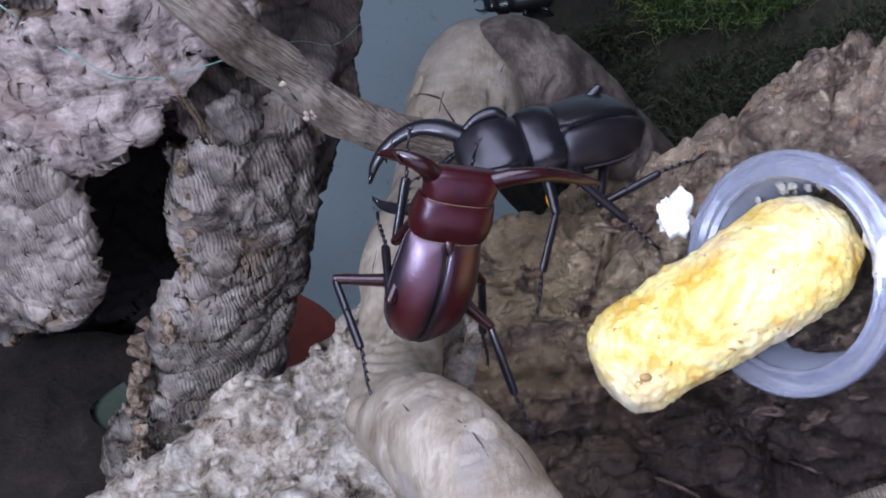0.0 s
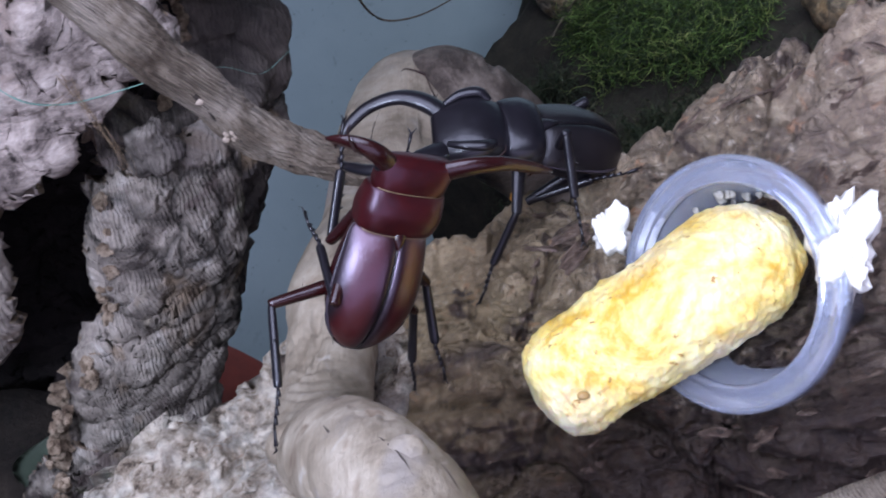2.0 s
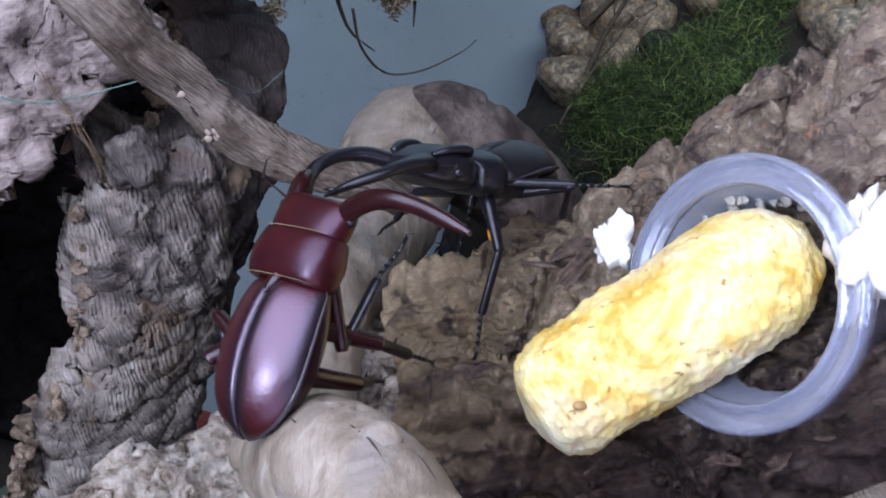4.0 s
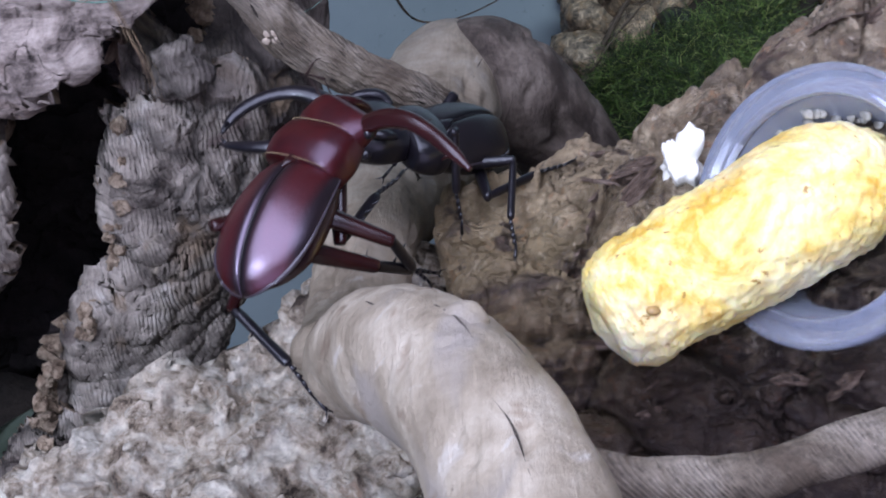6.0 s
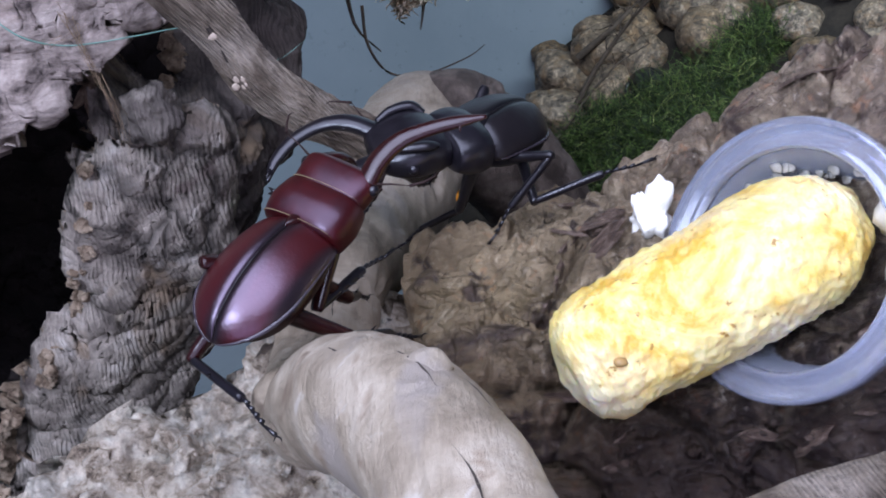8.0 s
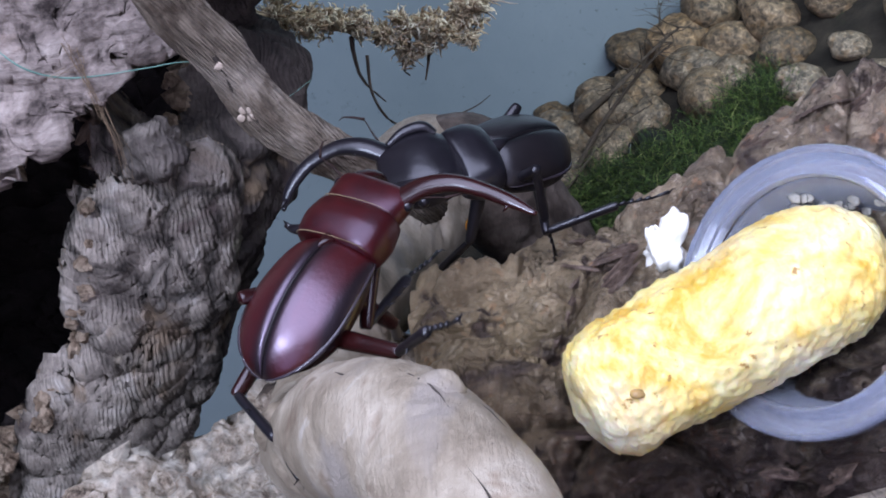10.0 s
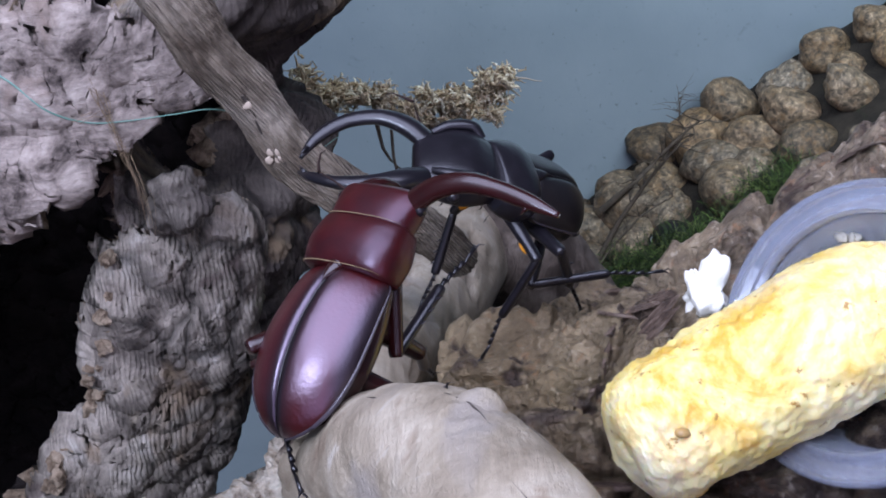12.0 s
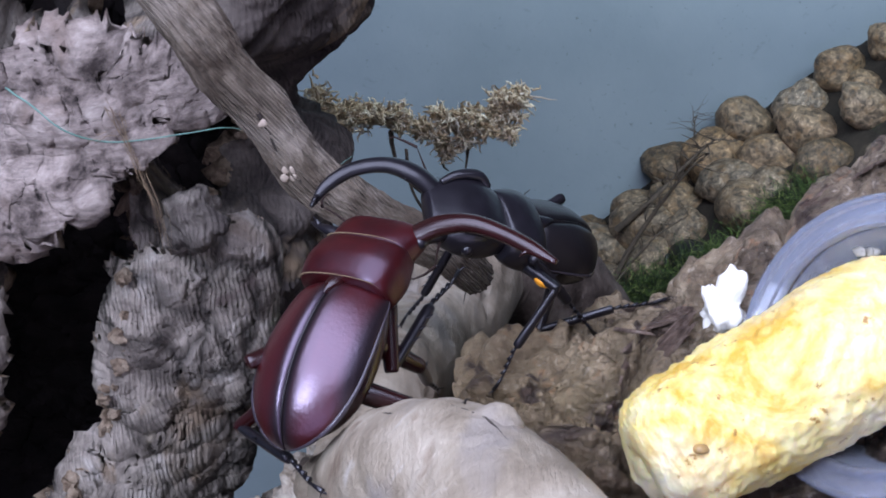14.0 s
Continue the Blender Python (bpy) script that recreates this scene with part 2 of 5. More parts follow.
# inner bark with the hollow's shade painted into its colour
INNER = bark_mat("shaded_inner_bark", [(0.3, (0.008, 0.006, 0.006)), (0.6, (0.03, 0.022, 0.02)), (0.8, (0.06, 0.045, 0.04))], (0.02, 0.015, 0.014), 0.6, scale=70)
SCAR = plain_mat("pale_scar", (0.42, 0.34, 0.26), 0.7, 0.15, 500)
CRACK = plain_mat("dark_crack", (0.03, 0.022, 0.016), 0.9, 0.3, 500)


def wall_mat():
    m, nt, p = node_mat("painted_wall")
    v = coords(nt)
    col = ramp(nt, noise_tex(nt, v, 7, 4, 0.6), [(0.3, (0.185, 0.225, 0.255)), (0.7, (0.235, 0.275, 0.305))])
    blot = ramp(nt, noise_tex(nt, v, 60, 6, 0.7, 0.5), bw((0.62, 1.0), (0.74, 0.72)))
    specks = ramp(nt, noise_tex(nt, v, 240, 3, 0.5), bw((0.68, 1.0), (0.75, 0.5)))
    col = mix(nt, 0.8, mix(nt, 1.0, col, blot, "MULTIPLY"), specks, "MULTIPLY")
    nt.links.new(col, p.inputs["Base Color"])
    p.inputs["Roughness"].default_value = 0.55
    nt.links.new(bump(nt, noise_tex(nt, v, 90, 5), 0.15, 0.002), p.inputs["Normal"])
    return m


WALL = wall_mat()


# ---------------------------------------------------------------- mesh helpers
def vec(*v):
    return np.array(v, float)


def spline(points, n):
    """n points on a smooth curve through the given rows (any columns), evenly by the parameter."""
    p = np.array(points, float)
    p = np.vstack([2 * p[0] - p[1], p, 2 * p[-1] - p[-2]])
    out = []
    for u in np.linspace(0, len(p) - 3 - 1e-9, n):
        i, f = int(u), u - int(u)
        a, b, c, d = p[i:i + 4]
        out.append(0.5 * (2 * b + (c - a) * f + (2 * a - 5 * b + 4 * c - d) * f * f + (3 * b - a - 3 * c + d) * f ** 3))
    return np.array(out)


def fbm(p, scale, octaves=4, seed=0.0):
    return noise.fractal(Vector((p[0] * scale + seed, p[1] * scale - seed, p[2] * scale + 2 * seed)), 0.9, 2.1, octaves)


def plates(p, size, stretch, seed=0.0):
    """How far inside a plate of cracked bark a place lies: 0 in the crack, 1 on the plate; and a level for the plate."""
    q = Vector((p[0] / size * stretch[0] + seed, p[1] / size * stretch[1], p[2] / size * stretch[2]))
    q += 0.35 * Vector(noise.noise_vector(q * 0.9))
    near, sites = noise.voronoi(q)
    return min(1.0, (near[1] - near[0]) / 0.22), noise.cell(sites[0] * 7.3)


def mesh_from(name, verts, faces, material, smooth=True):
    me = bpy.data.meshes.new(name)
    me.from_pydata([tuple(v) for v in verts], [], faces)
    me.materials.append(material)
    if smooth:
        me.polygons.foreach_set("use_smooth", [True] * len(me.polygons))
    me.update()
    return me


def grid_faces(rows, cols, wrap=False, skip=None):
    out = []
    for i in range(rows - 1):
        for j in range(cols if wrap else cols - 1):
            k = (j + 1) % cols
            if skip is None or not skip(i, j):
                out.append((i * cols + j, i * cols + k, (i + 1) * cols + k, (i + 1) * cols + j))
    return out


def tube_mesh(name, path, material, sides=48, length=160, relief=None, flat=(1.0, 1.0), caps=True, up=(0, 0, 1)):
    """A tapered, bent tube through rows of x, y, z, radius. relief(place, along, angle) is added to the radius."""
    s = spline(path, length)
    tangent = np.gradient(s[:, :3], axis=0)
    tangent /= np.linalg.norm(tangent, axis=1)[:, None]
    side = np.cross(tangent[0], up)
    verts = []
    for i in range(length):
        side = side - tangent[i] * (side @ tangent[i])
        side /= np.linalg.norm(side)
        over = np.cross(side, tangent[i])
        for j in range(sides):
            a = 2 * math.pi * j / sides
            d = math.cos(a) * side * flat[0] + math.sin(a) * over * flat[1]
            r = s[i, 3]
            if relief:
                r += relief(s[i, :3] + d * r, i / (length - 1), a)
            verts.append(s[i, :3] + d * r)
    faces = grid_faces(length, sides, True)
    if caps:
        for i, order in ((0, -1), (length - 1, 1)):
            verts.append(s[i, :3] - tangent[i] * order * -0.25 * s[i, 3])
            c = len(verts) - 1
            for j in range(sides):
                k = (j + 1) % sides
                a, b = i * sides + j, i * sides + k
                faces.append((b, a, c) if order < 0 else (a, b, c))
    return mesh_from(name, verts, faces, material)


def put(name, me, parent=None, label=""):
    ob = new(name, me)
    ob.parent = parent
    if label:
        ob["label"] = label
    return ob


def part(name, bm, material, parent, label=""):
    me = bpy.data.meshes.new(name)
    bm.to_mesh(me)
    bm.free()
    me.materials.append(material)
    me.polygons.foreach_set("use_smooth", [True] * len(me.polygons))
    return put(name, me, parent, label)


def blob(radius, relief, detail=3, scale=(1, 1, 1), freq=60.0, seed=0.0):
    bm = bmesh.new()
    bmesh.ops.create_icosphere(bm, subdivisions=detail, radius=radius)
    for v in bm.verts:
        n = v.co.normalized()
        v.co = v.co + n * relief * fbm(v.co, freq, 4, seed)
        v.co = Vector((v.co.x * scale[0], v.co.y * scale[1], v.co.z * scale[2]))
    return bm


def strand(bm, points, radius, sides=3):
    """A thin tapered thread through the points, added to bm."""
    pts = [Vector(p) for p in points]
    last = None
    for i, p in enumerate(pts):
        t = (pts[min(i + 1, len(pts) - 1)] - pts[max(i - 1, 0)]).normalized()
        s = t.orthogonal().normalized()
        o = t.cross(s)
        r = radius * (1 - 0.75 * i / (len(pts) - 1))
        ring = [bm.verts.new(p + r * (math.cos(2 * math.pi * k / sides) * s + math.sin(2 * math.pi * k / sides) * o)) for k in range(sides)]
        if last:
            for k in range(sides):
                bm.faces.new((last[k], last[(k + 1) % sides], ring[(k + 1) % sides], ring[k]))
        last = ring


# ---------------------------------------------------------------- the tank
def slab(name, lo, hi, material, label, category):
    bm = bmesh.new()
    bmesh.ops.create_cube(bm, size=1)
    for v in bm.verts:
        v.co = Vector([(a + b) / 2 + c * (b - a) for a, b, c in zip(lo, hi, v.co)])
    me = bpy.data.meshes.new(name)
    bm.to_mesh(me)
    bm.free()
    me.materials.append(material)
    return tagged(new(name, me), label, category, kind="structure")


def back_sheet():
    """The floor and the back wall, one sheet that bends up in a wide cove."""
    prof = [(-0.9, -0.75), (0.0, -0.75)] + [(0.13 + 0.5 * math.sin(a), -0.25 - 0.5 * math.cos(a)) for a in np.linspace(0, math.pi / 2, 16)] + [(0.63, 0.1), (0.63, 0.7)]
    xs = np.linspace(-0.76, 0.86, 12)
    me = mesh_from("wall_north", [(x, y, z) for y, z in prof for x in xs], grid_faces(len(prof), len(xs)), WALL)
    ob = put("wall_north", me)
    so = ob.modifiers.new("thickness", "SOLIDIFY")
    so.thickness, so.offset = 0.02, -1.0
    tagged(ob, "pale blue-grey painted back wall with dirt specks", "wall", kind="structure")


back_sheet()
slab("wall_west", (-0.78, -0.9, -0.75), (-0.75, 0.66, 0.7), WALL, "pale blue-grey painted side wall", "wall")
slab("wall_east", (0.85, -0.9, -0.75), (0.88, 0.66, 0.7), WALL, "pale blue-grey painted side wall", "wall")


def ground_height(x, y):
    """A mound of soil in front, and a bank that rises to the right against the back wall."""
    n = fbm((x, y, 0.0), 14, 4)
    front = -0.17 + 0.012 * n
    edge = float(np.interp(x, [-0.10, -0.075, -0.02, 0.02], [0.06, -0.045, -0.045, 0.03])) + 0.012 * fbm((x, 3.0, 0.0), 9, 3)
    front -= max(0.0, y - edge) * 3.0
    bank = -0.372 + 0.8 * (x - 0.145) + 0.008 * n
    lip = 0.105 + 0.030 * fbm((0.0, y, 2.0), 16, 4) - 0.085 * math.exp(-((y - 0.50) / 0.04) ** 2)
    if x < lip:
        bank -= (lip - x) * 3.0
    if y < 0.27:
        bank -= (0.27 - y) * 1.2
    return max(front, bank, -0.74)


def ground():
    xs, ys = np.linspace(-0.5, 0.6, 150), np.linspace(-0.5, 0.64, 160)
    verts = [(x, y, ground_height(x, y)) for y in ys for x in xs]
    me = mesh_from("ground", verts, grid_faces(len(ys), len(xs)), SOIL)
    tagged(put("ground", me), "dark damp soil mound and bank", "ground", kind="structure")


ground()


# ---------------------------------------------------------------- cork bark
def cork_tube():
    """A standing hollow piece of cork bark with a torn opening in its front."""
    na, nz = 500, 470
    z0, z1 = -0.20, 0.13
    turn = np.interp(np.linspace(0, 1, na), [0, 0.08, 0.88, 1], [-225, -190, 5, 135])
    verts, keep = [], np.ones((nz, na), bool)
    for i in range(nz):
        z = z0 + (z1 - z0) * i / (nz - 1)
        cx = -0.092 + 0.10 * z + (0.25 * (z + 0.03) if z < -0.03 else 0.0)
        cy = 0.066 + 0.33 * z
        rx, ry = 0.060, 0.060
        for j in range(na):
            a = math.radians(turn[j])
            d = vec(math.cos(a), math.sin(a), 0)
            p = vec(cx + rx * d[0], cy + ry * d[1], z)
            n1 = fbm(p, 32, 4, 1.3)
            n2 = fbm(p, 95, 4, 4.1)
            big, level = plates(p, 0.024, (0.85, 0.85, 1.0), 3.0)
            small, _ = plates(p, 0.0085, (0.9, 0.9, 1.15), 9.0)
            r = 0.005 * n1 + 0.0006 * n2 - 0.0046 * (1 - big) ** 2 - 0.0004 * (1 - small) + 0.0034 * (level - 0.5) * big
            # layers of growth lie over one another like ledges, with fine upright ribs on them
            step = (z + 0.005 * n1 + 0.0012 * n2) / 0.0105
            r += 0.0016 * ((step % 1.0) - 0.5) * (0.4 + 0.6 * noise.cell(Vector((math.floor(step) * 3.7, math.floor(a * 2.2), 0.5))))
            rib = a * 0.060 + 0.0011 * n1 + 0.0004 * n2
            r += 0.0003 * math.sin(rib * 3600) * big
            r += 0.0002 * fbm((p[0], p[1], p[2] * 2.0), 230, 3, 2.2)
            r += float(np.interp(z, [-0.14, -0.10, -0.05, 0.0, 0.0146, 0.03, 0.06], [-0.004, 0.004, 0.006, 0.0075, 0.009, 0.012, 0.014])) * max(0.0, d[0]) ** 2
            u = p[0]
            # the thick flake over the opening, and the piece at its far side
            top = max(0.0, 1 - ((u + 0.082) / 0.042) ** 2) * max(0.0, min(1.0, (z - 0.010 - 0.006 * n2) / 0.004)) * max(0.0, min(1.0, (0.055 - z) / 0.03))
            r += 0.006 * top
            if u < -0.092:
                r += 0.012 * min(1.0, (-0.092 - u) / 0.012)
            for hx, hz, size, deep in ((-0.0465, 0.0093, 0.019, 0.030), (-0.090, 0.046, 0.009, 0.020), (-0.072, 0.047, 0.009, 0.020), (-0.060, 0.047, 0.007, 0.010), (-0.066, 0.046, 0.004, 0.012)):
                g = ((u - hx) / size) ** 2 + ((z - hz) / size) ** 2
                if g < 4:
                    r -= deep * math.exp(-1.3 * g * g)
            # bulge of the plate with rings
            for hx, hz in ((-0.072, -0.011), (-0.074, -0.067)):
                if (u - hx) ** 2 + (z - hz) ** 2 < 0.0000012:
                    r -= 0.006
            r += 0.003 * max(0.0, 1 - ((z + 0.018) / 0.034) ** 2) * max(0.0, 1 - ((u + 0.058) / 0.028) ** 2)
            r += 0.003 * max(0.0, 1 - ((z + 0.068) / 0.020) ** 2) * max(0.0, 1 - ((u + 0.070) / 0.025) ** 2)
            p = p + d * r
            verts.append(p)
            wob = 0.0035 * n2 + 0.003 * n1
            right = np.interp(z, [-0.21, -0.105, -0.082, -0.068, -0.053, -0.046, -0.03, -0.012, 0.0, 0.012, 0.02], [-0.15, -0.108, -0.101, -0.095, -0.085, -0.077, -0.0735, -0.0715, -0.0735, -0.070, -0.072])
            left = np.interp(z, [-0.21, -0.094, -0.078, -0.059, -0.054, -0.04, -0.03, -0.014, 0.0, 0.012, 0.02], [-0.33, -0.168, -0.154, -0.134, -0.124, -0.121, -0.112, -0.101, -0.095, -0.087, -0.078])
            if z < 0.014 and left + wob < u < right + wob and p[1] < 0.06:
                keep[i, j] = False
            # holes cut to darken shaded hollows: beside the flake, under its edge, two above
            for hx, hz, wide, high in ((-0.046, 0.010, 0.011, 0.014), (-0.066, 0.016, 0.014, 0.009), (-0.090, 0.046, 0.0065, 0.0065), (-0.072, 0.047, 0.0055, 0.0085)):
                if ((u + 0.6 * wob - hx) / wide) ** 2 + ((z + 0.4 * wob - hz) / high) ** 2 < 1 and p[1] < 0.075:
                    keep[i, j] = False
    faces = grid_faces(nz, na, False, lambda i, j: not (keep[i, j] and keep[i + 1, j] and keep[i, j + 1] and keep[i + 1, j + 1]))
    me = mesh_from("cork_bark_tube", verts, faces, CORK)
    ob = put("cork_bark_tube", me)
    so = ob.modifiers.new("thickness", "SOLIDIFY")
    # inner face takes the darkened bark, so the opening reads as deep shade
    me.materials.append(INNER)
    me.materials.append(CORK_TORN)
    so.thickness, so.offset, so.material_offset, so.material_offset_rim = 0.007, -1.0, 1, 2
    tagged(ob, "grey-brown hollow cork bark tube with torn opening, standing on soil", "cork bark")
    # a crumbly tan crust along the torn edge
    rnd = random.Random(52)
    lumps = []
    for k in range(6):
        b = blob(0.0017, 0.0010, 3, (1.0, 0.8, 1.0), 620, 3.1 * k)
        lump_me = bpy.data.meshes.new("crust")
        b.to_mesh(lump_me)
        b.free()
        lump_me.materials.append(CORK_TORN)
        lumps.append(lump_me)
    i = int(nz * 0.22)
    while i < nz - 1:
        gone = [j for j in range(na // 2, na - 1) if not keep[i, j] and keep[i, j + 1]]
        if gone and verts[i * na + gone[-1]][2] < 0.013:
            c = put("crust", lumps[rnd.randrange(6)], ob)
            spot = Vector(verts[i * na + gone[-1]]) + Vector((rnd.uniform(-0.0030, 0.0006), rnd.uniform(-0.0090, -0.0010), 0))
            c.matrix_local = Matrix.Translation(spot) @ Euler([rnd.uniform(0, 6.3) for _ in range(3)]).to_matrix().to_4x4() @ Matrix.Scale(rnd.uniform(0.5, 1.35), 4)
        i += rnd.choice((1, 2, 2, 3))
    return ob


CORK_TUBE = cork_tube()


def cork_plate(cx, cz, half_x, half_z, proud, thick, seed, stripes, tilt=0.0, skin=CORK_PLATE, ragged=1.0, below=None, above=None):
    """A curved plate of bark with a ragged edge that lies proud of the tube."""
    n = 150
    verts, inside = [], np.zeros((n, n), bool)
    for i in range(n):
        for j in range(n):
            a, b = 2.4 * i / (n - 1) - 1.2, 2.4 * j / (n - 1) - 1.2
            x, z = cx + half_x * b + tilt * half_z * a, cz + half_z * a
            mx = -0.092 + 0.10 * z + (0.25 * (z + 0.03) if z < -0.03 else 0.0)
            my = 0.066 + 0.33 * z
            c = max(-0.98, min(0.98, (x - mx) / 0.060))
            d = vec(c, -math.sqrt(1 - c * c), -0.15)
            p = vec(mx + 0.060 * d[0], my + 0.060 * d[1], z)
            n1, n2, n3 = fbm(p, 40, 4, seed), fbm(p, 130, 4, seed + 3), fbm(p, 300, 3, seed + 5)
            crack, level = plates(p, 0.012, (1.1, 1.1, 0.8), seed)
            r = proud + 0.0030 * n1 + 0.0005 * n2 + 0.0001 * n3 - 0.0016 * (1 - crack) ** 2 + 0.0012 * (level - 0.5) * crack
            line = x + 0.12 * z + 0.0012 * n1 + 0.0004 * n2 + 9.0 * (x - cx) * (z - cz)
            r += 0.6 * stripes * math.sin(line * 3900) * (0.5 + 0.5 * crack)
            step = (z + 0.004 * n1 + 0.0008 * n2) / 0.0078
            r += 0.0007 * ((step % 1.0) - 0.5)
            for hx, hz in ((-0.072, -0.011), (-0.074, -0.067)):
                if (x - hx) ** 2 + (z - hz) ** 2 < 0.0000012:
                    r -= 0.005
            rho = max(abs(a) ** 3 + abs(b) ** 3, 1e-6) ** (1 / 3)
            lim = 0.94 + ragged * (0.15 * fbm((a, b, seed), 1.6, 4, seed) + 0.06 * fbm((a, b, seed), 6.0, 3, seed))
            inside[i, j] = rho < lim
            bite = 0.0012 * n2 + 0.0006 * n3
            if below and z + bite < np.interp(x, *below) or above and z + bite > np.interp(x, *above):
                inside[i, j] = False
            r -= 0.0035 * max(0.0, (rho - lim + 0.06) / 0.06) ** 2
            verts.append(p + d * r)
    faces = grid_faces(n, n, False, lambda i, j: not (inside[i, j] and inside[i + 1, j] and inside[i, j + 1] and inside[i + 1, j + 1]))
    me = mesh_from("plate", verts, faces, skin)
    me.materials.append(CORK_TORN)
    ob = put("plate", me, CORK_TUBE, "ridged thick plate of cork bark")
    so = ob.modifiers.new("thickness", "SOLIDIFY")
    so.thickness, so.offset, so.material_offset_rim = thick, 1.0, 1


cork_plate(-0.087, 0.031, 0.030, 0.020, 0.0150, 0.007, 1.0, 0.00010, skin=CORK_FLAKE, ragged=2.0,
           below=((-0.0935, -0.0822, -0.0777, -0.0753, -0.0716, -0.0676, -0.0661), (0.007, 0.0145, 0.0180, 0.021, 0.0225, 0.0225, 0.0315)),
           above=((-0.0965, -0.089, -0.0855, -0.082, -0.078, -0.0746, -0.0717, -0.0688), (0.047, 0.0475, 0.0495, 0.0505, 0.0515, 0.0505, 0.0485, 0.046)))
cork_plate(-0.0615, -0.027, 0.0150, 0.022, 0.0035, 0.006, 4.0, 0.00030, 0.1)
cork_plate(-0.074, -0.067, 0.019, 0.024, 0.0030, 0.006, 7.0, 0.00022, 0.25)
cork_plate(-0.118, -0.010, 0.018, 0.030, 0.0170, 0.008, 9.0, 0.00025)
cork_plate(-0.122, 0.045, 0.020, 0.020, 0.0120, 0.007, 12.0, 0.00020, skin=CORK_FLAKE)
cork_plate(-0.094, -0.112, 0.024, 0.028, 0.0030, 0.006, 18.0, 0.00020, 0.3)


def cork_nub(place, size, seed):
    b = blob(size, size * 0.55, 4, (1.1, 0.9, 0.9), 160, seed)
    bmesh.ops.translate(b, verts=b.verts, vec=place)
    part("nub", b, CORK, CORK_TUBE, "dark knobbly outgrowth of the bark")


cork_nub((-0.0545, 0.0040, 0.0067), 0.0062, 2.0)
cork_nub((-0.0590, 0.0035, 0.0028), 0.0045, 5.0)
FIBRE = tuft_mat("dry_fibre", [(0.0, (0.12, 0.075, 0.045)), (0.6, (0.28, 0.20, 0.115)), (1.0, (0.44, 0.36, 0.24))], 0.8)


def lip_fibres():
    """Dried rootlets that hang over the torn lip."""
    rnd = random.Random(77)
    lines = [[(-0.0690, -0.001, 0.0365), (-0.0669, -0.0010, 0.0325), (-0.0646, -0.0024, 0.0272), (-0.0624, -0.0040, 0.0205), (-0.0601, -0.0052, 0.0118), (-0.0598, -0.0052, 0.0029)],
             [(-0.0675, 0.0005, 0.0376), (-0.0664, -0.0015, 0.0309), (-0.0633, -0.0036, 0.0224), (-0.0610, -0.0052, 0.0164), (-0.0608, -0.0040, 0.0050)],
             [(-0.0624, -0.0035, 0.0210), (-0.0602, -0.0048, 0.0145), (-0.0592, -0.0040, 0.0012)], [(-0.0714, -0.0031, 0.0304), (-0.0670, -0.0020, 0.0304), (-0.0628, -0.0034, 0.0223)]]
    for line in lines:
        bm = bmesh.new()
        for k in range(3):
            drift = [Vector([rnd.gauss(0, 0.0008) for _ in range(3)]) for _ in line]
            strand(bm, [tuple(p) for p in spline([Vector(p) + d for p, d in zip(line, drift)], 26)], 0.00010 * rnd.uniform(0.6, 1.3), 4)
        tagged(part("rootlet", bm, FIBRE, None), "dry straw-coloured rootlets hanging over the cork lip", "rootlet", "rootlets")


lip_fibres()


def flake_mesh(material, seed):
    """A thin jagged chip of bark, about 10 mm long, curled up a little at its edge."""
    n, rings = 14, 4
    verts = [(0, 0, 0.0016)]
    for k in range(1, rings + 1):
        for j in range(n):
            a = 2 * math.pi * j / n
            r = 0.005 * k / rings * (1 + 0.45 * fbm((math.cos(a), math.sin(a), seed), 1.7, 4, seed))
            z = (0.0016 + 0.0006 * fbm((r * 300, a, seed), 1.0, 3, seed)) if k < rings else -0.0015
            verts.append((r * math.cos(a), r * math.sin(a), z))
    faces = [(0, 1 + j, 1 + (j + 1) % n) for j in range(n)]
    for k in range(rings - 1):
        for j in range(n):
            a, b = 1 + k * n + j, 1 + k * n + (j + 1) % n
            faces.append((a, a + n, b + n, b))
    return mesh_from("bark_flake", verts, faces, material, False)


def flakes(ob, me, count, keep, material, seed, size):
    """Loose chips on a bark surface; they lie along its slope."""
    rnd = random.Random(seed)
    shapes = [flake_mesh(material, seed + 1.7 * k) for k in range(9)]
    made, tries = 0, 0
    while made < count and tries < 20000:
        tries += 1
        poly = me.polygons[rnd.randrange(len(me.polygons))]
        c, n = poly.center, poly.normal
        if n.z < 0:
            n = -n
        if not keep(c, n):
            continue
        f = Vector((1, 0, 0.5)) + Vector([rnd.gauss(0, 0.22) for _ in range(3)])
        y = n.cross(f).normalized()
        x = y.cross(n).normalized()
        s = rnd.uniform(0.35, 1.15)
        m = Matrix((x * s * size[0], y * s * size[1], n * s * size[2])).transposed().to_4x4()
        chip = put("bark_flake", shapes[made % 9], ob)
        chip.matrix_local = Matrix.Translation(c - n * 0.0003) @ m
        made += 1


